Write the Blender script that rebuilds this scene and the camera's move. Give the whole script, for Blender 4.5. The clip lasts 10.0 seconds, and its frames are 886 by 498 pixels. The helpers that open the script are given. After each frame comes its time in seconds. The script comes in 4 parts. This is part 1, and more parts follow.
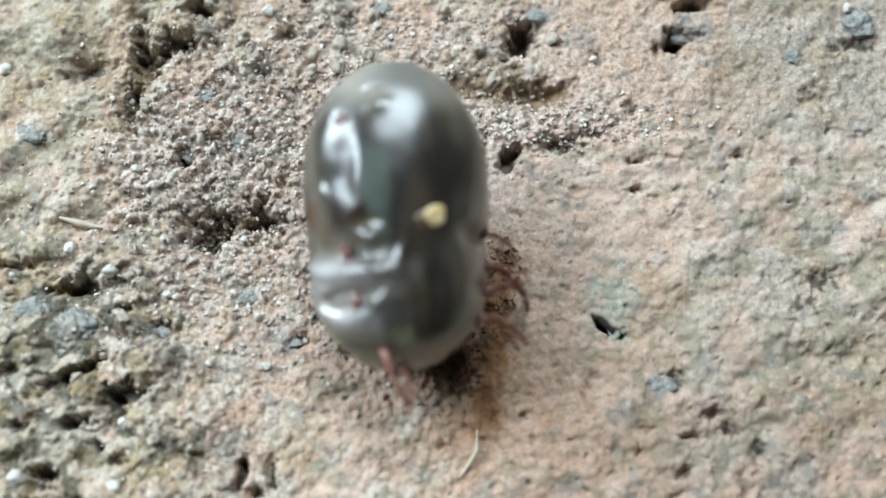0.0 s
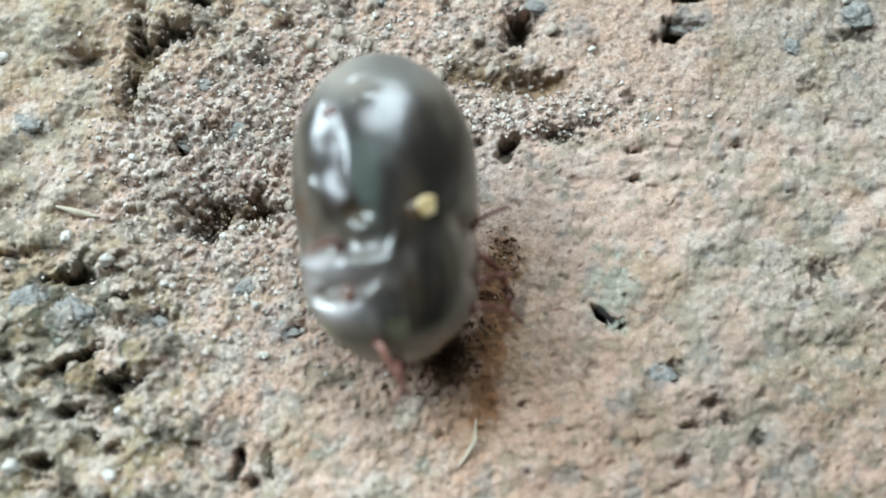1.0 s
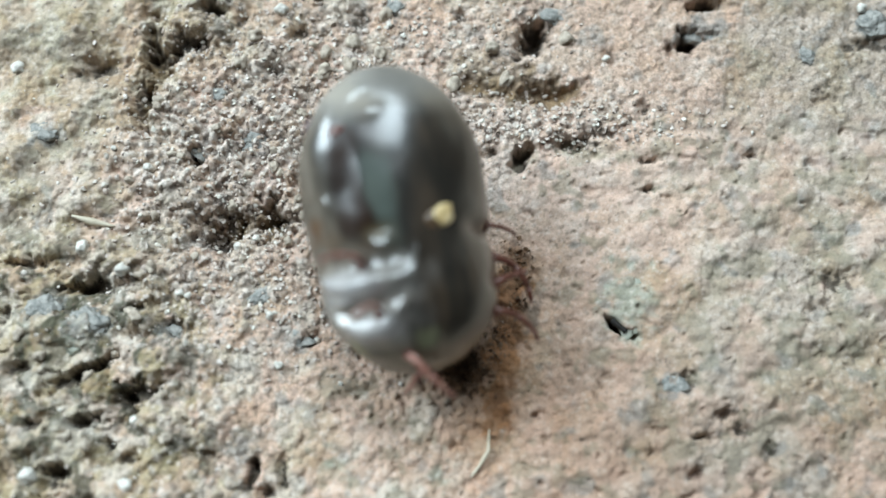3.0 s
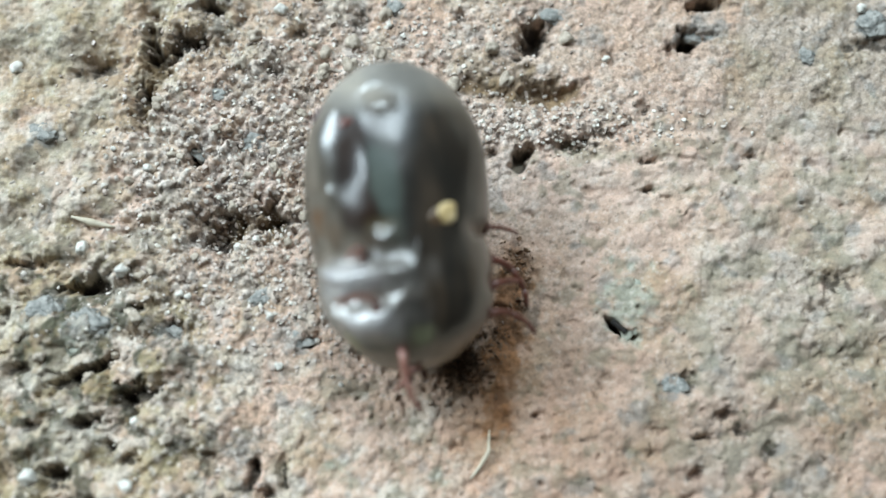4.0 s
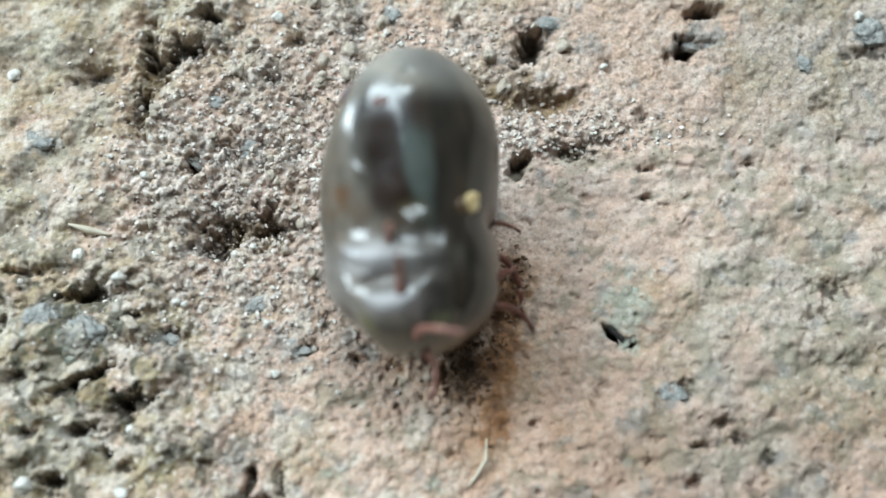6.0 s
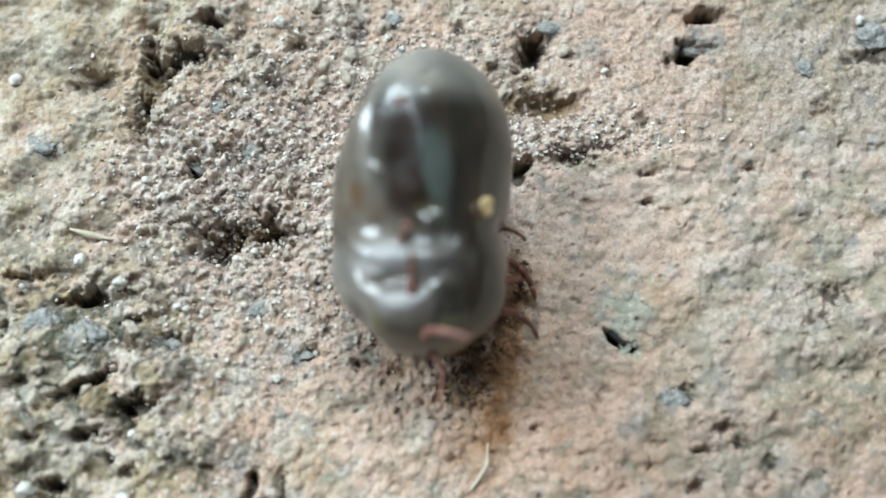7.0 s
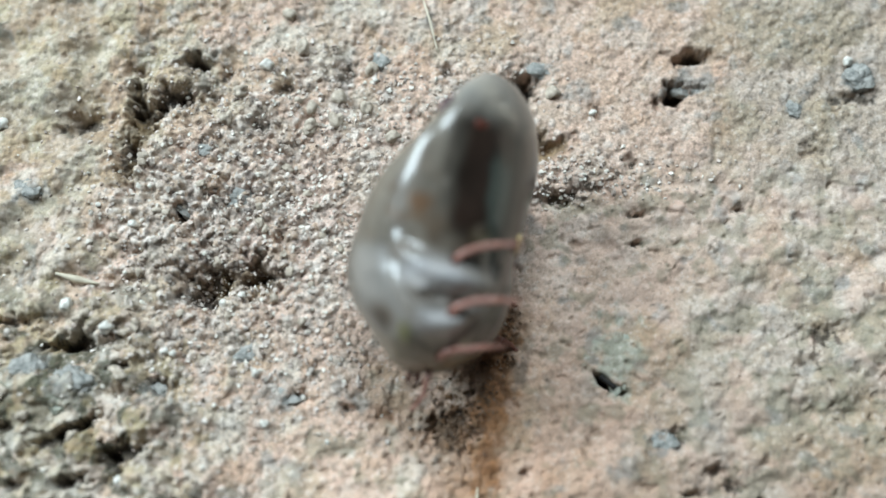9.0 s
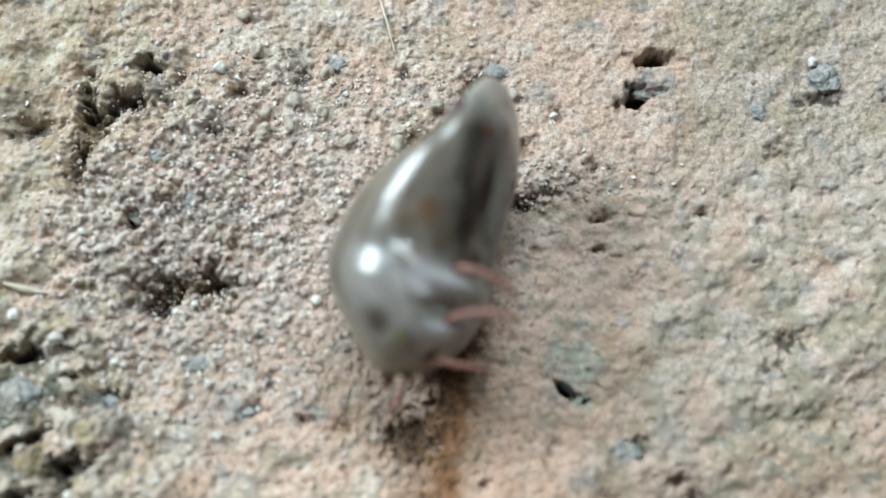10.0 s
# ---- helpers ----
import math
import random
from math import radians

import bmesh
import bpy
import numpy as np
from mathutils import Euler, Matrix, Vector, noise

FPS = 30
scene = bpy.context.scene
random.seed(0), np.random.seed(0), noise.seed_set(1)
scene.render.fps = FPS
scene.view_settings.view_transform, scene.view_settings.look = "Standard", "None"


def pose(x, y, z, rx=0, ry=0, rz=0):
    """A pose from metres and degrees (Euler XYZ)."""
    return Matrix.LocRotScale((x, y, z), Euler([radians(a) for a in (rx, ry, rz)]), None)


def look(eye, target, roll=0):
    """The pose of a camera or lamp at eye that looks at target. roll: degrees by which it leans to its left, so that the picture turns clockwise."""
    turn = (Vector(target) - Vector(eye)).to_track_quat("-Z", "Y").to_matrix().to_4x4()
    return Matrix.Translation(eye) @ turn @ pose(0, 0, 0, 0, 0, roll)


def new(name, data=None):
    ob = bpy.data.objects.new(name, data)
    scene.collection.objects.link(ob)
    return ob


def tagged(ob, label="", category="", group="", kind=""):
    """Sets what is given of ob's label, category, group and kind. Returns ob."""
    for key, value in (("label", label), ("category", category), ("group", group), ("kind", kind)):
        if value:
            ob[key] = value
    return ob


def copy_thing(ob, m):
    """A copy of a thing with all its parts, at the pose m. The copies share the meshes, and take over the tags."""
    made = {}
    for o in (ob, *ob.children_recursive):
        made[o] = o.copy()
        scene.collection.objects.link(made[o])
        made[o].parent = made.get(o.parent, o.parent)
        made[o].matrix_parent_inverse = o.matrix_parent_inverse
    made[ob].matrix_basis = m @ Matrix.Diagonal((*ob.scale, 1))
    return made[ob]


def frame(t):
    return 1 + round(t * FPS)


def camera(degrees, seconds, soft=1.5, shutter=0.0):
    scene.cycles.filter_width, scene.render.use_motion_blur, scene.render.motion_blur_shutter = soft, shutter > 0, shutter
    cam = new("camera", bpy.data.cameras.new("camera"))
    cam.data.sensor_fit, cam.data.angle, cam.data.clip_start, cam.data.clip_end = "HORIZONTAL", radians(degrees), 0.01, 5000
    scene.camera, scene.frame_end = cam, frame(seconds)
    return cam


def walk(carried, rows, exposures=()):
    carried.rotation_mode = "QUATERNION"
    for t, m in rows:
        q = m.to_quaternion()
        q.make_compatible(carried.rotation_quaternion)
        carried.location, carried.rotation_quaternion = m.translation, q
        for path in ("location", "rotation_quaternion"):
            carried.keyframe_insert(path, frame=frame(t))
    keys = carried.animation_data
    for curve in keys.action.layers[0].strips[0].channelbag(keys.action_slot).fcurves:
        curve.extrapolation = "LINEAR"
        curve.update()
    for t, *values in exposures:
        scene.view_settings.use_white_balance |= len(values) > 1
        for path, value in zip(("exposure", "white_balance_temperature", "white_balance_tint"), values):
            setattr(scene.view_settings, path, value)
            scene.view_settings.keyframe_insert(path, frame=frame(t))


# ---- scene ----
# A handheld close-up of an engorged tick that rolls over on weathered concrete, lit through an unseen porch added round
# it.
MM = 0.001

# ---- camera ----
cam = camera(35, 10.0, soft=1.5)
cam.data.dof.use_dof = True
cam.data.dof.focus_distance = 52.6 * MM
cam.data.dof.aperture_fstop = 19.0
PATH = [
    (0, pose(0.000366, -0.010464, 0.050971, 11.789, -0.104, -0.152)),
    (0.5, pose(0.000359, -0.011388, 0.050699, 12.574, -0.125, -0.059)),
    (1, pose(0.000212, -0.011394, 0.050561, 12.457, -0.343, -0.131)),
    (1.5, pose(-0.000083, -0.010643, 0.050672, 11.437, -0.136, -0.006)),
    (2, pose(-0.000000, -0.010287, 0.050746, 11.593, -0.004, -0.000)),
    (2.5, pose(0.000249, -0.010506, 0.050837, 11.819, 0.218, 0.100)),
    (4, pose(-0.000041, -0.009899, 0.051014, 11.178, -0.089, 0.024)),
    (4.5, pose(-0.000029, -0.010094, 0.051034, 11.796, 0.171, 0.112)),
    (5, pose(0.000106, -0.010728, 0.050923, 12.138, 0.068, 0.071)),
    (5.5, pose(0.000164, -0.010499, 0.050839, 11.936, 0.036, 0.066)),
    (7, pose(0.000188, -0.010072, 0.050901, 11.896, 0.103, 0.051)),
    (7.5, pose(0.000150, -0.010551, 0.050949, 12.355, 0.162, 0.132)),
    (8, pose(-0.000082, -0.010588, 0.050760, 12.768, -0.161, 0.009)),
    (8.5, pose(0.000120, -0.009482, 0.051108, 12.472, -0.004, -0.073)),
    (9, pose(0.000298, -0.009638, 0.050732, 13.207, -0.194, -0.250)),
    (9.5, pose(0.000722, -0.009676, 0.050370, 13.447, -0.580, -0.551)),
    (10, pose(0.001073, -0.008768, 0.049827, 12.763, -0.967, -0.713)),
]
walk(cam, PATH, exposures=((0.0, 0.0), (10.0, 0.0)))

# ---- light: daylight through the openings of an added, unseen porch ----
world = bpy.data.worlds.new("daylight")
scene.world = world
world.use_nodes = True
wn, wl = world.node_tree.nodes, world.node_tree.links
sky = wn.new("ShaderNodeTexSky")
sky.sky_type = "NISHITA"
sky.sun_disc = False
sky.sun_elevation = radians(40)
sky.sun_rotation = radians(150)
wl.new(sky.outputs["Color"], wn["Background"].inputs["Color"])
wn["Background"].inputs["Strength"].default_value = 0.12

def area_lamp(name, place, target, width, height, watts, colour):
    data = bpy.data.lights.new(name, "AREA")
    data.shape, data.size, data.size_y, data.energy, data.color = "RECTANGLE", width, height, watts, colour
    lamp = new(name, data)
    lamp.matrix_world = look(place, target)
    return lamp


# the sky's light in the two openings of the unseen porch, placed to suit the highlights
area_lamp("north_daylight", (0.06, 1.24, 1.78), (0, 0, 0.2), 1.10, 0.76, 51, (0.785, 0.93, 1.0))
area_lamp("west_daylight", (-1.66, 0.80, 1.42), (0, 0.0, 0.2), 0.90, 0.90, 71, (0.785, 0.93, 1.0))


# ---- materials ----
def material(name, rough=0.7, metal=0.0):
    m = bpy.data.materials.new(name)
    m.use_nodes = True
    b = m.node_tree.nodes["Principled BSDF"]
    b.inputs["Roughness"].default_value, b.inputs["Metallic"].default_value = rough, metal
    return m, m.node_tree.nodes, m.node_tree.links, b


def ramp(nodes, stops):
    r = nodes.new("ShaderNodeValToRGB")
    r.color_ramp.elements[0].position, r.color_ramp.elements[0].color = stops[0][0], (*stops[0][1], 1)
    r.color_ramp.elements[1].position, r.color_ramp.elements[1].color = stops[-1][0], (*stops[-1][1], 1)
    for p, c in stops[1:-1]:
        r.color_ramp.elements.new(p).color = (*c, 1)
    return r


def texture(nodes, links, scale, detail=6, rough=0.6, kind="ShaderNodeTexNoise"):
    c = nodes.new("ShaderNodeTexCoord")
    n = nodes.new(kind)
    n.inputs["Scale"].default_value = scale
    if kind == "ShaderNodeTexNoise":
        n.inputs["Detail"].default_value, n.inputs["Roughness"].default_value = detail, rough
    links.new(c.outputs["Object"], n.inputs["Vector"])
    return n


def bump(nodes, links, bsdf, height, strength, distance):
    b = nodes.new("ShaderNodeBump")
    b.inputs["Strength"].default_value, b.inputs["Distance"].default_value = strength, distance
    links.new(height, b.inputs["Height"])
    links.new(b.outputs["Normal"], bsdf.inputs["Normal"])


def concrete_material():
    """Mineral colours of the grains come from the mesh, with some painted shade; fine dust, stain and relief from
    noise.
    """
    m, n, l, b = material("weathered_concrete", 0.85)
    a = n.new("ShaderNodeVertexColor")
    a.layer_name = "mineral"
    fine = texture(n, l, 9000, 5, 0.7)
    r = ramp(n, [(0.25, (0.36, 0.34, 0.32)), (0.5, (0.98, 0.97, 0.96)), (0.75, (1.50, 1.47, 1.43))])
    l.new(fine.outputs["Fac"], r.inputs["Fac"])
    x = n.new("ShaderNodeMix")
    x.data_type, x.blend_type = "RGBA", "MULTIPLY"
    grit = n.new("ShaderNodeMath")
    grit.operation = "MULTIPLY"
    grit.inputs[1].default_value = 0.8
    l.new(a.outputs["Alpha"], grit.inputs[0])
    l.new(grit.outputs["Value"], x.inputs["Factor"])
    l.new(a.outputs["Color"], x.inputs["A"])
    l.new(r.outputs["Color"], x.inputs["B"])
    l.new(x.outputs["Result"], b.inputs["Base Color"])
    glint = texture(n, l, 5000, 2, 0.5)
    g = n.new("ShaderNodeMapRange")
    g.inputs["From Min"].default_value, g.inputs["From Max"].default_value = 0.62, 0.72
    g.inputs["To Min"].default_value, g.inputs["To Max"].default_value = 0.85, 0.3
    l.new(glint.outputs["Fac"], g.inputs["Value"])
    l.new(g.outputs["Result"], b.inputs["Roughness"])
    f2 = texture(n, l, 14000, 6, 0.65)
    relief = n.new("ShaderNodeMath")
    relief.operation = "MULTIPLY"
    l.new(f2.outputs["Fac"], relief.inputs[0])
    l.new(a.outputs["Alpha"], relief.inputs[1])
    bump(n, l, b, relief.outputs["Value"], 0.85, 0.00007)
    return m


def mineral_material(name, dark, pale, rough=0.6, scale=3500):
    m, n, l, b = material(name, rough)
    t = texture(n, l, scale, 6, 0.65)
    r = ramp(n, [(0.3, dark), (0.7, pale)])
    l.new(t.outputs["Fac"], r.inputs["Fac"])
    l.new(r.outputs["Color"], b.inputs["Base Color"])
    t2 = texture(n, l, scale * 3, 5, 0.6)
    bump(n, l, b, t2.outputs["Fac"], 0.5, 0.00005)
    return m


def plaster_material(name, colour):
    m, n, l, b = material(name, 0.9)
    t = texture(n, l, 3, 8, 0.6)
    r = ramp(n, [(0.3, [c * 0.8 for c in colour]), (0.7, colour)])
    l.new(t.outputs["Fac"], r.inputs["Fac"])
    l.new(r.outputs["Color"], b.inputs["Base Color"])
    t2 = texture(n, l, 60, 6, 0.6)
    bump(n, l, b, t2.outputs["Fac"], 0.3, 0.003)
    return m


def skin_material():
    """Taut, wet-looking skin: dark grey belly and paler beige-grey back, as the mesh tells, with faint clouding; some
    reflections are in its colours.
    """
    m, n, l, b = material("taut_grey_skin", 0.30)
    a = n.new("ShaderNodeVertexColor")
    a.layer_name = "skin"
    t = texture(n, l, 420, 5, 0.55)
    r = ramp(n, [(0.25, (0.6, 0.6, 0.58)), (0.5, (1.0, 0.98, 0.95)), (0.78, (1.4, 1.32, 1.2))])
    l.new(t.outputs["Fac"], r.inputs["Fac"])
    x = n.new("ShaderNodeMix")
    x.data_type, x.blend_type = "RGBA", "MULTIPLY"
    x.inputs["Factor"].default_value = 1.0
    l.new(a.outputs["Color"], x.inputs["A"])
    l.new(r.outputs["Color"], x.inputs["B"])
    l.new(x.outputs["Result"], b.inputs["Base Color"])
    b.inputs["Coat Weight"].default_value = 0.6
    b.inputs["Coat Roughness"].default_value = 0.20
    b.inputs["Coat IOR"].default_value = 1.68
    b.inputs["Specular IOR Level"].default_value = 0.28
    b.inputs["Specular Tint"].default_value = (0.88, 0.95, 1.0, 1)
    t2 = texture(n, l, 2600, 4, 0.55)
    bump(n, l, b, t2.outputs["Fac"], 0.16, 0.00005)
    return m


def leg_material(name, dark, pale):
    m, n, l, b = material(name, 0.38)
    t = texture(n, l, 2200, 4, 0.55)
    r = ramp(n, [(0.3, dark), (0.7, pale)])
    l.new(t.outputs["Fac"], r.inputs["Fac"])
    l.new(r.outputs["Color"], b.inputs["Base Color"])
    b.inputs["Coat Weight"].default_value = 0.25
    bump(n, l, b, t.outputs["Fac"], 0.25, 0.00004)
    return m


CONCRETE = concrete_material()
BLUE_STONE = mineral_material("blue_grey_stone", (0.11, 0.12, 0.115), (0.42, 0.41, 0.38))
GREEN_STONE = mineral_material("green_grey_stone", (0.30, 0.33, 0.27), (0.52, 0.52, 0.44))
WHITE_STONE = mineral_material("white_quartz", (0.48, 0.46, 0.41), (0.80, 0.78, 0.72), 0.4)
GRAIN = mineral_material("sand_grain", (0.26, 0.20, 0.15), (0.66, 0.57, 0.46), 0.35, 1800)
DARK_GRAIN = mineral_material("dark_debris", (0.055, 0.033, 0.02), (0.27, 0.155, 0.085), 0.45, 1500)
CRUMB = mineral_material("concrete_crumb", (0.24, 0.19, 0.145), (0.60, 0.53, 0.44), 0.8, 3000)
BLACK = mineral_material("black_chip", (0.006, 0.005, 0.005), (0.02, 0.017, 0.014), 0.8, 2500)
STRAW = mineral_material("dry_straw", (0.42, 0.36, 0.26), (0.70, 0.64, 0.52), 0.6, 900)
PLASTER = plaster_material("unseen_wall_plaster", (0.24, 0.225, 0.20))
# unseen surfaces, kept dark so that the skin reflects dark
UNSEEN_DARK_WALL = plaster_material("unseen_dark_wall", (0.075, 0.068, 0.06))
UNSEEN_CEILING = plaster_material("unseen_dark_ceiling", (0.022, 0.019, 0.016))
SKIN = skin_material()
LEG = leg_material("red_brown_leg", (0.14, 0.05, 0.036), (0.36, 0.175, 0.135))
# the leg colour again, darkened for the shade under the flank
SHADED_LEG = leg_material("shaded_red_brown_leg", (0.06, 0.018, 0.012), (0.19, 0.065, 0.045))
COXA = leg_material("dark_red_joint", (0.05, 0.012, 0.008), (0.14, 0.035, 0.02))
PALE = leg_material("pale_cream_plate", (0.45, 0.30, 0.10), (0.85, 0.70, 0.42))
AMBER = leg_material("amber_blotch", (0.05, 0.03, 0.016), (0.13, 0.08, 0.045))
PURPLE = leg_material("purple_blotch", (0.04, 0.018, 0.028), (0.12, 0.06, 0.08))


# ---- mesh helpers ----
def mesh_object(name, verts, faces, mat, parent=None, smooth=True):
    me = bpy.data.meshes.new(name)
    me.from_pydata(verts, [], faces)
    me.materials.append(mat)
    if smooth:
        me.polygons.foreach_set("use_smooth", [True] * len(me.polygons))
    me.update()
    ob = new(name, me)
    ob.parent = parent
    return ob


def part(name, bm, mat, parent, label=""):
    me = bpy.data.meshes.new(name)
    bm.normal_update()
    bm.to_mesh(me)
    bm.free()
    me.materials.append(mat)
    me.polygons.foreach_set("use_smooth", [True] * len(me.polygons))
    ob = new(name, me)
    ob.parent = parent
    return tagged(ob, label)


# ---- numeric noise for the ground ----
def lattice(ix, iy, seed):
    h = (ix.astype(np.int64) * 374761393 + iy.astype(np.int64) * 668265263 + seed * 2147483647) & 0xFFFFFFFF
    h = ((h ^ (h >> 13)) * 1274126177) & 0xFFFFFFFF
    h = ((h ^ (h >> 16)) * 2246822519) & 0xFFFFFFFF
    return ((h ^ (h >> 15)) & 0xFFFFFF) / float(0x1000000)


def perlin(x, y, seed):
    ix, iy = np.floor(x), np.floor(y)
    fx, fy = x - ix, y - iy
    u, v = fx * fx * fx * (fx * (fx * 6 - 15) + 10), fy * fy * fy * (fy * (fy * 6 - 15) + 10)
    out = []
    for dx, dy in ((0, 0), (1, 0), (0, 1), (1, 1)):
        a = lattice(ix + dx, iy + dy, seed) * 2 * np.pi
        out.append(np.cos(a) * (fx - dx) + np.sin(a) * (fy - dy))
    return 1.4 * ((out[0] * (1 - u) + out[1] * u) * (1 - v) + (out[2] * (1 - u) + out[3] * u) * v)


def fbm(x, y, wave, octaves, seed, gain=0.5):
    total, amp = 0.0, 1.0
    for n in range(octaves):
        total = total + amp * perlin(x / wave + 17.3 * n, y / wave - 9.1 * n, seed + n)
        wave, amp = wave / 2.03, amp * gain
    return total


def cells(x, y, size, seed):
    """Distance to the nearest of scattered centres, in cell sizes, and that centre's own random number."""
    gx, gy = np.floor(x / size), np.floor(y / size)
    best, ident = np.full(x.shape, 9.0), np.zeros(x.shape)
    for dx in (-1, 0, 1):
        for dy in (-1, 0, 1):
            px, py = gx + dx + lattice(gx + dx, gy + dy, seed), gy + dy + lattice(gx + dx, gy + dy, seed + 1)
            d = np.hypot(px - x / size, py - y / size)
            near = d < best
            ident = np.where(near, lattice(gx + dx, gy + dy, seed + 2), ident)
            best = np.where(near, d, best)
    return best, ident


def smooth(a, b, v):
    t = np.clip((v - a) / (b - a), 0, 1)
    return t * t * (3 - 2 * t)


# hollows of the concrete: place, half-axes, turn, depth (mm, degrees)
HOLES = [
    (-10.92, 7.92, 0.34, 1.02, 10, 0.9),
    (-11.26, 5.91, 0.34, 0.8, 0, 0.9),
    (-10.37, 7.59, 0.39, 0.27, 0, 0.6),
    (-9.42, 8.08, 0.9, 0.32, 8, 0.7),
    (-8.83, 9.58, 0.43, 0.27, 0, 0.8),
    (-9.16, 3.64, 0.27, 0.26, 0, 0.7),
    (-6.14, 1.08, 0.59, 0.51, 0, 0.9),
    (-7.82, 1.04, 0.63, 0.47, 0, 0.7),
    (-8.32, 0.4, 0.58, 0.3, -20, 0.8),
    (3.47, 8.44, 0.43, 0.59, -20, 1),
    (2.92, 7.59, 0.21, 0.18, 0, 0.5),
    (9.48, 8.31, 0.52, 0.27, 25, 1.1),
    (9.97, 9.77, 0.56, 0.23, 0, 0.8),
    (2.98, 3.64, 0.25, 0.52, -35, 0.9),
    (6.48, -2.74, 0.42, 0.14, -33, 1.0),
    (-11.19, -5.31, 0.73, 0.37, 25, 1),
    (-13.17, -4.55, 0.98, 0.23, 30, 0.8),
    (-12.93, -1.23, 0.75, 0.29, 10, 0.8),
    (-6.73, -8.05, 0.24, 0.48, -10, 0.8),
    (-13.75, -8.19, 0.36, 0.28, 20, 0.8),
]
DIPS_TOP = [
    (-12.92, 7.18, 1.03, 0.25, 12, 0.5),
    (-7.63, 9.1, 0.34, 0.23, 30, 0.4),
    (-6.39, 7, 0.34, 0.2, 0, 0.4),
    (-5.46, 8.53, 0.39, 0.25, 0, 0.4),
    (-3.1, 9.17, 0.52, 0.41, 0, 0.4),
    (0.78, 9.17, 0.22, 0.27, 0, 0.4),
    (6.45, 7.54, 0.28, 0.18, 0, 0.5),
    (5, 4.12, 0.76, 0.26, 0, 0.6),
    (1.82, 3.81, 0.3, 0.2, 30, 0.4),
    (7.84, 3.55, 0.3, 0.13, 0, 0.35),
    (7.7, 2.4, 0.34, 0.11, 10, 0.35),
    (6.28, 4.6, 0.55, 0.2, 0, 0.3),
    (7.69, 5.66, 0.21, 0.18, 0, 0.35),
]
DIPS_SIDE = [
    (9.04, -4.7, 0.18, 0.31, 20, 0.6),
    (10.09, -6, 0.28, 0.16, 20, 0.5),
    (9.35, -6.69, 0.34, 0.14, 0, 0.5),
    (10.88, -6.59, 0.28, 0.16, -20, 0.5),
    (11.9, -7.29, 0.24, 0.32, 0, 0.5),
    (9.12, -8.05, 0.24, 0.18, 0, 0.5),
    (11.3, -8.53, 0.22, 0.4, 0, 0.5),
    (14.44, -1.04, 0.87, 0.34, 5, 0.45),
    (13.6, -2.07, 0.29, 0.33, 0, 0.35),
    (11.75, 3.77, 0.25, 0.2, 0, 0.4),
    (13.68, 3.46, 0.34, 0.17, 0, 0.3),
    (14.41, 5.97, 0.38, 0.22, 0, 0.35),
    (16.24, 8.08, 1.07, 0.23, 0, 0.4),
    (3.48, -5.92, 0.16, 0.12, 0, 0.35),
]
DIPS_ROUGH = [
    (-11.13, -2.09, 0.27, 0.19, 0, 0.5),
    (-9.72, -2.84, 0.41, 0.29, 0, 0.4),
    (-12.88, -6.22, 0.55, 0.22, 20, 0.6),
    (-14.7, -6.41, 0.37, 0.18, 0, 0.6),
    (-11.92, -7.09, 0.26, 0.16, 0, 0.5),
    (-11.27, -7.61, 0.2, 0.16, 0, 0.4),
    (-15.23, -4.25, 0.49, 0.19, 20, 0.5),
    (-15.46, -0.41, 0.94, 0.17, 0, 0.5),
    (-4.77, -3.26, 0.25, 0.21, 0, 0.7),
    (-5.68, -8.13, 0.18, 0.48, 0, 0.5),
    (-6.19, -8.81, 0.32, 0.16, 0, 0.5),
    (-4.21, -2.38, 0.19, 0.25, 0, 0.3),
    (-2.95, -3.67, 0.29, 0.17, 0, 0.3),
    (-16.07, -2.28, 0.29, 0.29, 0, 0.5),
]
RUSTY = [
    (4.01, 6.11, 0.98, 0.42, 10, 1.0),
    (1.41, 6.46, 0.94, 0.29, -10, 0.4),
    (0.9, -4.55, 0.7, 0.66, 0, 0.35),
    (0.33, -4.14, 0.49, 0.45, 0, 0.3),
    (1.98, -2.38, 0.54, 0.63, 0, 0.4),
    (2.93, -0.7, 0.52, 0.53, 0, 0.35),
    (-1.72, -3.83, 0.51, 0.31, 0, 0.3),
]
